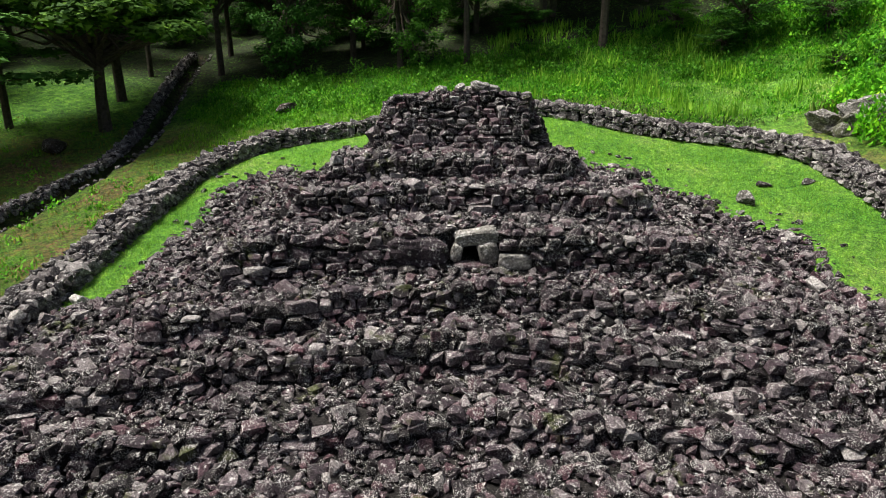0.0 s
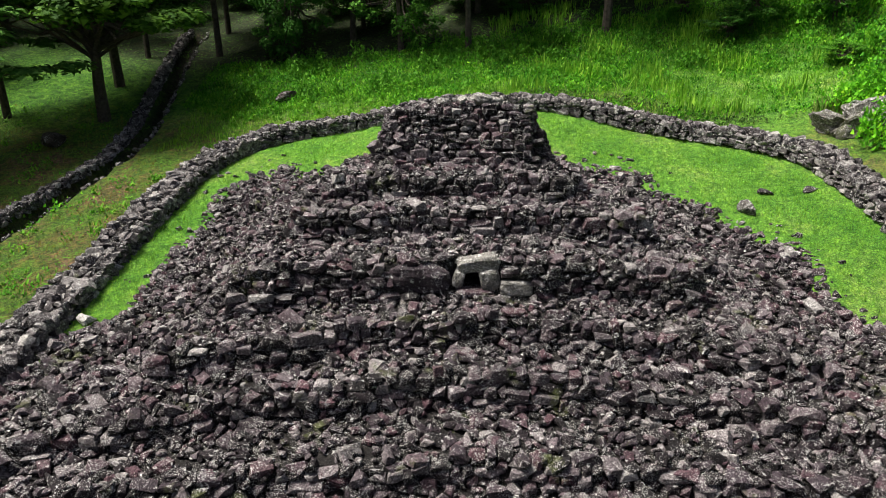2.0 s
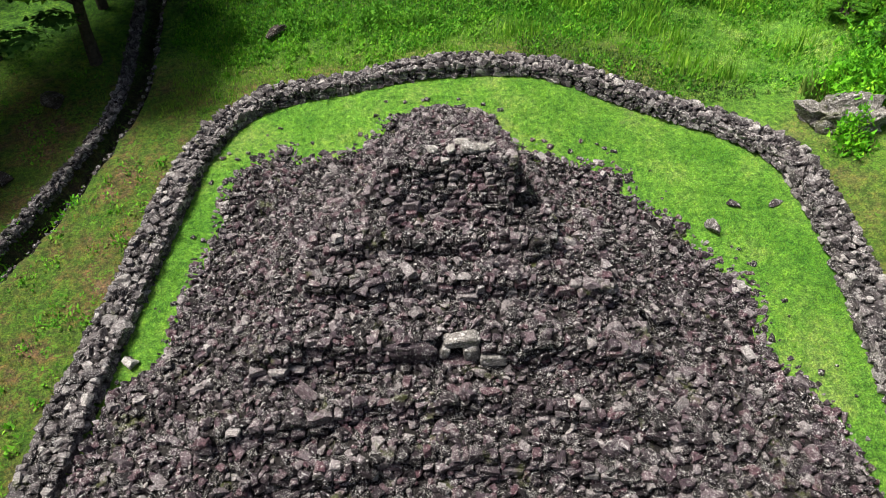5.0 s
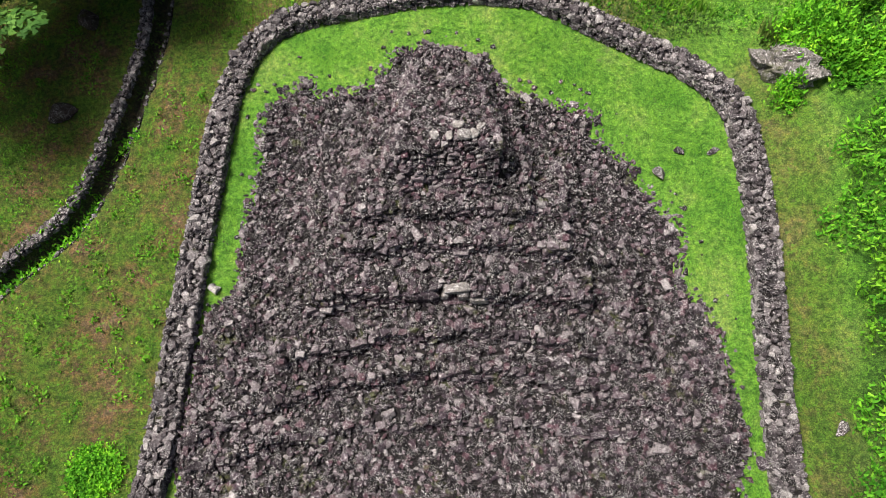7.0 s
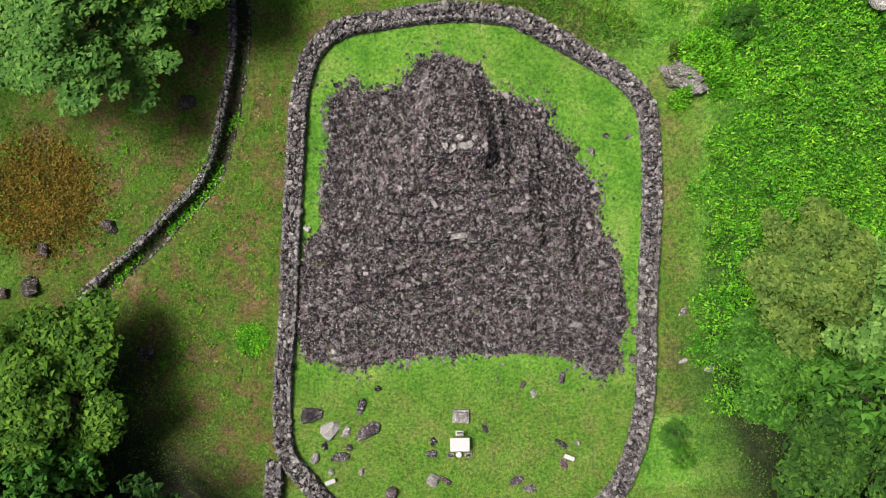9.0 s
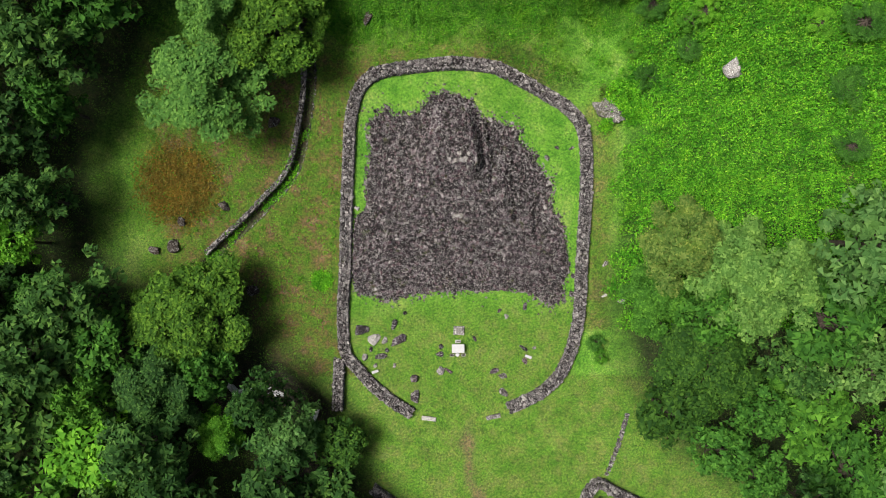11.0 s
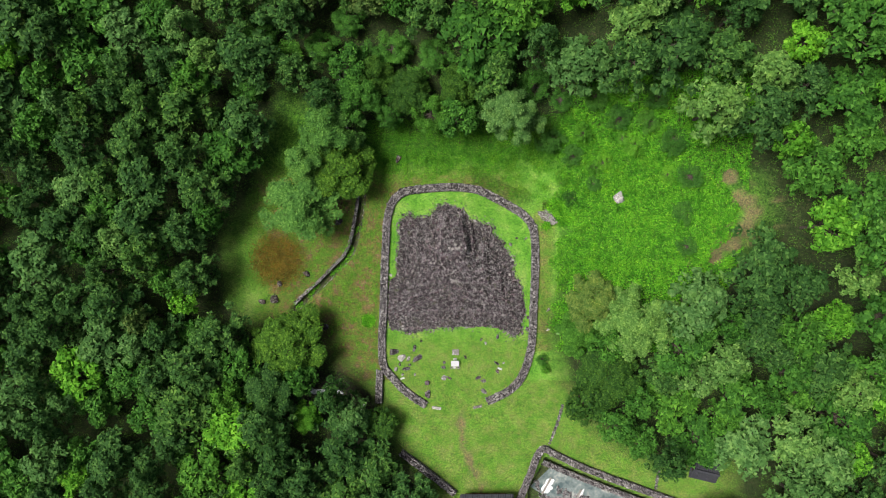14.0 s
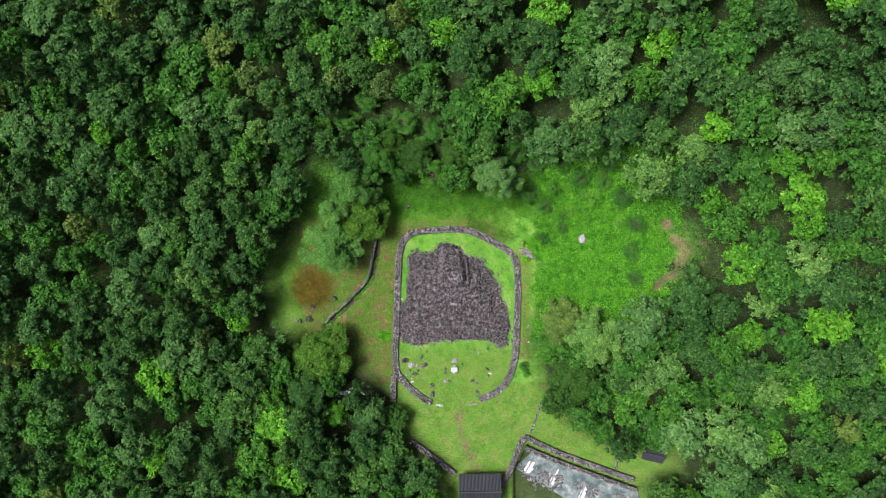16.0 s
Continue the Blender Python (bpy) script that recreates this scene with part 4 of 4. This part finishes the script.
def disc(x, y, r, count, seed):
    q = np.random.default_rng(seed)
    a, d = q.uniform(0, 6.283, count), r * np.sqrt(q.random(count)) * (1 + 0.2 * q.normal(size=count))
    return np.stack([x + d * np.cos(a), y + d * np.sin(a)], 1)


scatter("weed_patch", disc(-15.3, 7.6, 1.0, 2200, 51), 0.13, weed_mat, "round patch of vivid green weeds in the meadow", "weed", 0.45, 52, 3)
scatter("bracken", disc(-31.0, 18.3, 4.2, 8500, 53), 0.17, rust_mat, "orange-brown bracken patch in the rough meadow", "weed", 0.5, 54, 2)
pts = spread(9000, 2, 34, 29, 44, lambda x, y: (near_line(x, y, WALL_LINE) > 2.5) & ~inside(x, y, WALL_LINE) & clumpy(x, y, 0.45, 0.12), 36)
scatter("tall_grass", pts, 0.45, blade_mat, "tall tussocky grass on the hillside", "grass", 0.95, 46, 3)
scatter("dry_tuft", disc(15.6, 27.4, 0.4, 120, 131), 0.5, LEAF["yellow"], "pale yellowish grass tuft above the outcrop", "grass", 0.95, 132, 2)
q = np.random.default_rng(61)
line = np.array([p for p in DRAIN_LINE if p[1] < 28])
pts = line[q.integers(0, len(line), 1700)] + q.normal(0, 0.42, (1700, 2))
scatter("ditch_weeds", pts[clumpy(pts[:, 0], pts[:, 1], 0.5, -0.05)], 0.17, weed_mat, "green weeds growing in the drainage ditch", "weed", 0.5, 62, 3)
pts = spread(2600, 3, 14, 28, 33.5, lambda x, y: off_wall(x, y) & ~inside(x, y, WALL_LINE) & (near_line(x, y, WALL_LINE) < 3.0), 63)
scatter("yellow_weeds", pts, 0.12, LEAF["yellow"], "yellow-green weeds along the back of the wall", "weed", 0.5, 64, 3)
q = np.random.default_rng(71)
rows = []
edge = np.array(smooth_line(MOUND + MOUND[:1], 0.3))
for _ in range(240):
    x, y = edge[q.integers(len(edge))] + q.normal(0, 0.55, 2)
    if inside(np.array(x), np.array(y), MOUND) or near_line(np.array(x), np.array(y), WALL_LINE) < 0.8:
        continue
    s = float(q.uniform(0.08, 0.28))
    rows.append((x, y, land_at(x, y) + 0.1 * s, s * 1.2, s, s * 0.6, q.normal(0, 0.2), q.normal(0, 0.2), q.uniform(0, 6)))
fallen = tagged(new("fallen_stones"), "small dark stones fallen into the grass round the mound", "stones", kind="stuff")
lay_stones(fallen, rows, stone_mat, stone_part_mat, lambda x, y: False)
pts = spread(26000, -14, 19, 29, 42, lambda x, y: (near_line(x, y, WALL_LINE) > 0.8) & ~inside(x, y, WALL_LINE), 81)
scatter("bank_grass", pts, 0.16, blade_mat, "uneven green grass on the bank behind the wall", "grass", 0.95, 82, 2)
pts = spread(4500, 3, 20, 28, 37, lambda x, y: (near_line(x, y, WALL_LINE) > 1.0) & ~inside(x, y, WALL_LINE) & clumpy(x, y, 0.6, 0.0), 83)
scatter("bank_weeds", pts, 0.14, weed_mat, "leafy weeds scattered on the grassy bank", "weed", 0.5, 84, 3)
pts = spread(9000, -36, -13, 0, 36, lambda x, y: off_wall(x, y) & ditch(x, y) & clumpy(x, y, 0.3, 0.05), 91)
scatter("dry_grass", pts, 0.12, rust_mat, "dry brownish grass in the rough meadow", "grass", 0.8, 92, 2)
pts = spread(9000, -12, 18, -22, 6, lambda x, y: (near_line(x, y, WALL_LINE) > 0.8) & ~inside(x, y, MOUND) & clumpy(x, y, 0.8, 0.0), 93)
scatter("lawn_weeds", pts, 0.06, weed_mat, "small weeds growing in the front lawn", "weed", 0.5, 94, 2)

q = np.random.default_rng(97)
tufts = np.concatenate([spread(260, -34, -13, 3, 36, lambda x, y: off_wall(x, y) & ditch(x, y), 98), spread(110, -12, 2, 31.8, 35.5, off_wall, 99)])
pts = np.repeat(tufts, 14, 0) + q.normal(0, 1, (len(tufts) * 14, 2)) * np.repeat(q.uniform(0.06, 0.3, len(tufts)), 14)[:, None]
scatter("meadow_ferns", pts, 0.15, LEAF["bright"], "small vivid green ferns dotted over the meadow", "fern", 0.5, 99, 2)
pts = spread(15000, 17.5, 40, 8, 46, lambda x, y: (near_line(x, y, WALL_LINE) > 2.5) & clumpy(x, y, 0.38, 0.12), 101)
scatter("hillside_brambles", pts, 0.19, LEAF["bright"], "lumpy clumps of leafy brambles on the hillside", "bramble", 0.5, 102, 5, 1.2)
pts = spread(7000, -12, 20, 35, 42, lambda x, y: (near_line(x, y, WALL_LINE) > 2.0) & clumpy(x, y, 0.5, 0.15), 103)
scatter("bank_brambles", pts, 0.18, LEAF["bright"], "low leafy clumps on the bank below the woods", "bramble", 0.5, 104, 5, 0.9)

# ---- things on the front lawn ----


def rock(name, x, y, sx, sy, sz, seed, label, mat=rock_mat, turn=0.0):
    """A boulder with broken faces, half sunk in the grass."""
    r = np.random.default_rng(seed)
    bm = bmesh.new()
    bmesh.ops.create_icosphere(bm, subdivisions=3, radius=0.5)
    cuts = [(v / np.linalg.norm(v), r.uniform(0.22, 0.4)) for v in r.normal(size=(17, 3))]
    for v in bm.verts:
        c = np.array(v.co)
        for d, h in cuts:
            over = float(c @ d) - h
            if over > 0:
                c = c - d * over
        c = c + 0.045 * np.array(noise.noise_vector(Vector(c * 5 + seed)))
        v.co = Vector(c * (sx * 1.45, sy * 1.45, sz * 1.5))
    me = bpy.data.meshes.new(name)
    bm.to_mesh(me)
    bm.free()
    me.materials.append(mat)
    ob = tagged(new(name, me), label, "rock")
    ob.matrix_world = pose(x, y, land_at(x, y) + 0.28 * sz, 0, 0, turn)
    return ob


DARK, LIGHT = "dark weathered boulder lying on the lawn", "pale lichened rock lying on the lawn"
for i, (x, y, sx, sy, sz, lab) in enumerate([
    (-10.9, 2.1, 1.4, 1.3, 0.9, DARK), (-9.4, 0.9, 1.4, 1.1, 0.6, LIGHT), (-6.75, 0.85, 1.0, 1.7, 0.7, DARK), (-7.2, 2.7, 0.55, 1.0, 0.5, DARK), (-8.2, 0.9, 0.7, 0.5, 0.35, LIGHT),
    (-8.7, -1.0, 0.6, 1.1, 0.4, DARK), (-9.8, -0.1, 0.5, 0.5, 0.3, DARK), (-10.4, -1.0, 0.6, 0.7, 0.35, LIGHT), (-7.1, -1.9, 0.6, 0.35, 0.25, DARK), (-2.0, -0.8, 0.8, 0.6, 0.3, DARK),
    (-1.9, 0.1, 0.6, 0.45, 0.3, DARK), (-2.0, -2.6, 0.9, 1.0, 0.5, LIGHT), (-1.0, -2.6, 0.9, 0.4, 0.3, DARK), (4.1, -2.6, 1.1, 0.55, 0.35, DARK), (5.0, -3.2, 0.7, 0.9, 0.5, LIGHT),
    (7.4, -0.1, 1.1, 0.4, 0.2, DARK), (8.6, 0.0, 0.5, 0.35, 0.2, LIGHT), (5.5, 3.5, 0.5, 0.5, 0.3, LIGHT), (-5.0, -3.5, 0.9, 0.9, 0.7, DARK), (-4.9, -5.4, 1.2, 1.2, 0.7, DARK), (5.1, -5.0, 0.7, 0.9, 0.5, LIGHT),
    (7.6, -1.6, 0.7, 0.5, 0.25, DARK), (-9.3, -1.9, 0.4, 0.4, 0.3, LIGHT), (-8.0, -0.2, 0.5, 0.4, 0.3, DARK), (1.9, 1.0, 0.7, 0.3, 0.2, DARK), (-5.9, 4.0, 0.5, 0.4, 0.25, DARK), (4.7, 4.2, 0.6, 0.4, 0.25, DARK), (9.7, 20.95, 0.75, 0.5, 0.6, "white stone at the edge of the mound"), (-11.2, 15.7, 0.6, 0.4, 0.3, "white stone in the grass strip"),
    (13.0, 8.0, 0.5, 0.6, 0.4, DARK), (12.9, 6.0, 0.6, 0.8, 0.4, DARK), (10.7, 22.0, 0.5, 0.35, 0.2, DARK), (12.3, 21.9, 0.6, 0.3, 0.2, LIGHT), (7.6, 4.6, 0.8, 0.5, 0.3, DARK),
]):
    rock("rock", x, y, sx, sy, sz, 100 + i, lab, stone_part_mat if lab is DARK else rock_mat, float(i * 57 % 180))
for i, (x, y, sx, sy, sz) in enumerate([(-23.1, 6.6, 1.3, 0.9, 0.6), (-30.8, 14.2, 1.2, 1.0, 0.7), (-26.0, 16.1, 1.2, 0.9, 0.8), (-20.2, 25.0, 1.4, 1.0, 0.8), (-19.6, 30.5, 1.3, 1.0, 0.9), (-33.9, 11.1, 1.4, 1.0, 0.6), (-31.7, 11.5, 1.6, 1.2, 0.7), (16.5, 9.4, 0.5, 0.7, 0.3), (16.4, 5.8, 0.7, 0.4, 0.2), (26.6, 28.4, 2.0, 1.5, 1.3), (18.4, 5.2, 0.8, 0.6, 0.2), (-9.5, 35.6, 1.5, 0.9, 0.6)]):
    rock("rock", x, y, sx, sy, sz, 200 + i, "weathered brown boulder in rough grass", rock_mat if x > 0 else boulder_mat, turn=float(i * 71 % 180))


def outcrop(x, y, sx, sy, sz, turn, seed):
    """A broken rock face sunk in the bank, cut by flat joints."""
    r = np.random.default_rng(seed)
    bm = bmesh.new()
    bmesh.ops.create_icosphere(bm, subdivisions=4, radius=0.5)
    cuts = [(v / np.linalg.norm(v), r.uniform(0.2, 0.44)) for v in r.normal(size=(34, 3))]
    for v in bm.verts:
        c = np.array(v.co)
        for d, h in cuts:
            over = float(c @ d) - h
            if over > 0:
                c = c - d * over
        crack = abs(noise.noise(Vector(c * (4, 4, 9) + seed)))
        c = c * (1 + 0.22 * noise.noise(Vector(c * 4 + seed)) + 0.12 * noise.noise(Vector(c * 13 + seed)) - 0.16 * max(0.0, 0.12 - crack) / 0.12)
        v.co = Vector(c * (sx * 1.5, sy * 1.5, sz * 1.5))
    me = bpy.data.meshes.new("rock_outcrop")
    bm.to_mesh(me)
    bm.free()
    me.materials.append(outcrop_mat)
    ob = tagged(new("rock_outcrop", me), "grey lichened rock outcrop beside the wall", "rock")
    ob.matrix_world = pose(x, y, land_at(x, y) + 0.02 * sz, 10, 12, turn)


for i, (x, y, sx, sy, sz, turn) in enumerate([(15.2, 26.0, 1.7, 1.3, 1.3, -30), (15.8, 25.5, 2.2, 1.7, 1.8, -40), (16.4, 25.6, 1.8, 1.6, 2.1, 10), (16.3, 24.9, 1.7, 1.3, 1.4, -70), (16.8, 25.0, 1.5, 1.3, 1.6, 30), (15.7, 26.3, 1.4, 1.2, 1.4, 60)]):
    outcrop(x, y, sx, sy, sz, turn, 4 + 3 * i)
pts = np.concatenate([disc(17.0, 26.9, 1.5, 700, 121), disc(18.4, 25.2, 1.3, 600, 122), disc(15.6, 24.0, 0.7, 150, 123)])
scatter("outcrop_weeds", pts, 0.2, weed_mat, "leafy weeds crowding over the rock outcrop", "weed", 0.5, 124, 4, 1.3)
for x, y, turn in ((-3.3, -7.9, -8), (3.95, -7.75, 12)):
    ob = tagged(new("stone_step"), "long pinkish stone bar lying at the entrance", "stone")
    part("bar", box(1.6, 0.45, 0.4, (0, 0, 0.12), 0.05, (0, 0, 0), 0.03, 9), rock_mat, ob)
    ob.matrix_world = pose(x, y, land_at(x, y), 0, 0, turn)
for x, y, turn in ((7.9, -1.0, -20), (-9.3, -2.6, 20), (20.6, 3.2, 0)):
    ob = tagged(new("signboard"), "small white information board lying low on the grass", "sign")
    part("panel", box(0.75, 0.32, 0.05, (0, 0, 0.34), 0.01, (0.35, 0, 0)), granite, ob)
    part("post", box(0.08, 0.08, 0.4, (-0.25, 0, 0.12)), dirt_mat, ob)
    part("post", box(0.08, 0.08, 0.4, (0.25, 0, 0.12)), dirt_mat, ob)
    ob.matrix_world = pose(x, y, land_at(x, y), 0, 0, turn)

table = tagged(new("offering_table"), "white granite offering table on low stone feet", "stone table")
part("tabletop", box(1.4, 0.95, 0.22, (0, 0, 0.62), 0.03), granite, table)
for sx in (-0.5, 0.5):
    for sy in (-0.3, 0.3):
        part("foot", box(0.28, 0.26, 0.56, (sx, sy, 0.25), 0.05), granite, table)
table.matrix_world = pose(0.02, 0.0, land_at(0, 0))
stele = tagged(new("name_stone"), "small upright white granite stone behind the table", "gravestone")
part("shaft", box(0.42, 0.2, 0.85, (0, 0, 0.55), 0.04), slab_mat, stele)
part("base", box(0.6, 0.36, 0.2, (0, 0, 0.08), 0.03), granite, stele)
stele.matrix_world = pose(0.02, 0.72, land_at(0, 0.7))
inc = tagged(new("incense_stone"), "small round white incense stone before the table", "stone")
bm = bmesh.new()
bmesh.ops.create_cone(bm, cap_ends=True, segments=20, radius1=0.24, radius2=0.2, depth=0.4, matrix=Matrix.Translation((0, 0, 0.18)))
bmesh.ops.bevel(bm, geom=[e for e in bm.edges if e.calc_face_angle(0) > 1], offset=0.03, segments=2, affect="EDGES")
part("block", bm, granite, inc)
inc.matrix_world = pose(-0.05, -0.75, land_at(0, -0.7))
for x in (-0.65, 0.62):
    ob = tagged(new("flower_stand"), "low square mossy stone flower stand before the table", "stone")
    part("block", box(0.5, 0.32, 0.26, (0, 0, 0.1), 0.03), slab_mat, ob)
    part("rim", box(0.36, 0.2, 0.06, (0, 0, 0.25), 0.01), shaded_rubble_mat, ob)
    ob.matrix_world = pose(x, -0.8, land_at(x, -0.8))
ped = tagged(new("stone_pedestal"), "weathered grey oblong stone pedestal behind the table", "pedestal")
part("base", box(1.2, 0.95, 0.3, (0, 0, 0.1), 0.05, (0, 0, 0), 0.015, 31), rock_mat, ped)
part("top", box(0.85, 0.5, 0.2, (0, 0.05, 0.32), 0.04, (0, 0, 0), 0.01, 32), slab_mat, ped)
ped.matrix_world = pose(0.12, 1.95, land_at(0.1, 1.9), 0, 0, -3)

# ---- gate house, stream, lesser roofs ----


def tiled_house(name, x, y, turn, width, depth, eave, label, ribs):
    ob = tagged(new(name), label, "building")
    part("wall", box(width - 1.8, depth - 1.8, eave + 0.4, (0, 0, eave / 2 - 0.2), 0.02), wood_mat, ob, "dark red timber walls")
    rise = depth * 0.27
    for side in (-1, 1):
        bm = bmesh.new()
        vs = [bm.verts.new(v) for v in ((-width / 2, side * depth / 2, eave), (width / 2, side * depth / 2, eave), (width / 2, 0, eave + rise), (-width / 2, 0, eave + rise))]
        fc = bm.faces.new(vs if side < 0 else vs[::-1])
        ex = bmesh.ops.extrude_face_region(bm, geom=[fc])
        bmesh.ops.translate(bm, vec=(0, 0, 0.18), verts=[v for v in ex["geom"] if isinstance(v, bmesh.types.BMVert)])
        bmesh.ops.recalc_face_normals(bm, faces=bm.faces)
        slope = part("roof", bm, tile_mat, ob)
        length = math.hypot(depth / 2, rise)
        tilt = math.atan2(rise, depth / 2)
        me = None
        for k in range(ribs):
            if me is None:
                bb = bmesh.new()
                bmesh.ops.create_cone(bb, cap_ends=True, segments=8, radius1=0.09, radius2=0.09, depth=length)
                me = bpy.data.meshes.new("tile_rib")
                bb.to_mesh(me)
                bb.free()
                me.materials.append(tile_mat)
            r = new("tile_rib", me)
            r.parent = slope
            r.location = (-width / 2 + (k + 0.5) * width / ribs, side * depth / 4, eave + rise / 2 + 0.2)
            r.rotation_euler = (side * (math.pi / 2 - tilt), 0, 0)
    part("ridge", box(width + 0.1, 0.34, 0.42, (0, 0, eave + rise + 0.3), 0.06), tile_mat, ob)
    for sx in (-1, 1):
        part("verge", box(0.3, depth * 0.98, 0.2, (sx * width / 2, 0, eave + 0.12), 0.04), tile_mat, ob)
    ob.matrix_world = pose(x, y, land_at(x, y), 0, 0, turn)
    return ob


tiled_house("gate_house", 5.3, -25.6, 0, 9.0, 6.6, 3.0, "dark tiled gate house below the lawn", 30)
tiled_house("small_house", 43.2, -18.6, -14, 4.6, 3.4, 2.4, "small dark tiled roof half hidden by trees", 12)
tiled_house("small_house", 91, -29, 0, 8, 6, 3, "dark tiled roof at the edge of the woods", 20)


def sheet(name, corners, z, mat, label, category, seg=14):
    (ax, ay), (bx, by), (cx, cy), (dx, dy) = corners
    verts, faces = [], []
    for i in range(seg + 1):
        for j in range(seg + 1):
            u, v = i / seg, j / seg
            x = (ax * (1 - u) + bx * u) * (1 - v) + (dx * (1 - u) + cx * u) * v
            y = (ay * (1 - u) + by * u) * (1 - v) + (dy * (1 - u) + cy * u) * v
            verts.append((x, y, z + 0.04 * noise.noise((x * 0.8, y * 0.8, 0))))
    for i in range(seg):
        for j in range(seg):
            a = i * (seg + 1) + j
            faces.append((a, a + seg + 1, a + seg + 2, a + 1))
    return tagged(new(name, mesh_of(name, verts, faces, mat, True)), label, category, kind="structure")


BZ = land_at(22, -28)
sheet("water", [(13.4, -22.6), (17.5, -18.8), (41, -28.2), (41, -40)], BZ + 0.35, water_mat, "shallow greenish stream water in a walled channel", "water")
r = np.random.default_rng(77)
rows = []
for _ in range(1500):
    u, v = r.random(), r.random()
    x, y = 14 + 26 * u + 1.5 * v, -21.2 - 8.6 * u - 8 * v * (1 if u > 0.1 else 0.5)
    if noise.noise((x * 0.22, y * 0.22, 5)) < -0.02:
        continue
    s = float(r.uniform(0.2, 0.75))
    rows.append((x, y, BZ + 0.35, s, s * 0.8, s * 0.6, r.normal(0, 0.3), r.normal(0, 0.3), r.uniform(0, 6)))
bed = tagged(new("stream_stones"), "pale boulders and cobbles in the stream bed", "stones", kind="stuff")
lay_stones(bed, rows, wall_mat, wall_part_mat, lambda x, y: False)


def froth(parent, x, y, z, sx, sy, sz, turn, seed):
    """A ragged spill of white water."""
    bm = bmesh.new()
    bmesh.ops.create_icosphere(bm, subdivisions=4, radius=0.5)
    for v in bm.verts:
        k = 1 + 0.7 * noise.noise(Vector(v.co * 3.2) + Vector((seed, 0, 0))) + 0.35 * noise.noise(v.co * 8)
        v.co = Vector((v.co.x * sx * k, v.co.y * sy * k, v.co.z * sz * k))
    o = part("spill", bm, foam_mat, parent, "white running water")
    o.matrix_world = pose(x, y, z, 0, 0, turn)


for (x, y, w, d, turn, seed) in ((16.6, -22.6, 3.4, 2.0, 60, 1), (22.0, -25.2, 4.2, 1.3, 66, 2), (28.5, -28.4, 4.2, 1.5, 66, 3)):
    ob = tagged(new("weir"), "low concrete weir with white water running over it", "weir")
    o = part("sill", box(w, 0.35, 0.7, (0, 0.3, 0), 0.08, (0, 0, 0), 0.02, 3), dirt_mat, ob)
    o.matrix_world = pose(x, y, BZ + 0.25, 0, 0, turn)
    froth(ob, x, y, BZ + 0.4, w * 0.75, d * 0.7, 0.25, turn, seed)
stone_wall("wall_bank", [(15.0, -17.6), (24.3, -21.6), (40, -27.6)], 0.8, 0.6, "mossy stone bank above the stream", lambda x, y: False, seed=9, lift=-0.9)
fall = tagged(new("stream_fall"), "white water tumbling between rocks under the trees", "water", kind="structure")
for i, (x, y, w, d, turn) in enumerate(((-21.7, -5.0, 2.6, 0.8, -25), (-24.4, -5.3, 2.2, 0.8, 0), (-25.9, -5.0, 1.8, 0.7, -50), (-16.7, -8.4, 1.8, 0.7, 60), (-28.4, -5.0, 1.4, 0.6, 0))):
    froth(fall, x, y, land_at(x, y) + 0.15, w, d, 0.4, turn, 10 + i)
for line, label in (([(19, -7.6), (18, -11), (16.7, -14.4)], "narrow line of kerb stones across the lawn"), ([(36.4, -16.9), (35.5, -22.6)], "low kerb of dark stones across the grass")):
    stone_wall("kerb_line", line, 0.35, 0.14, label, lambda x, y: False, 0.3, 12)
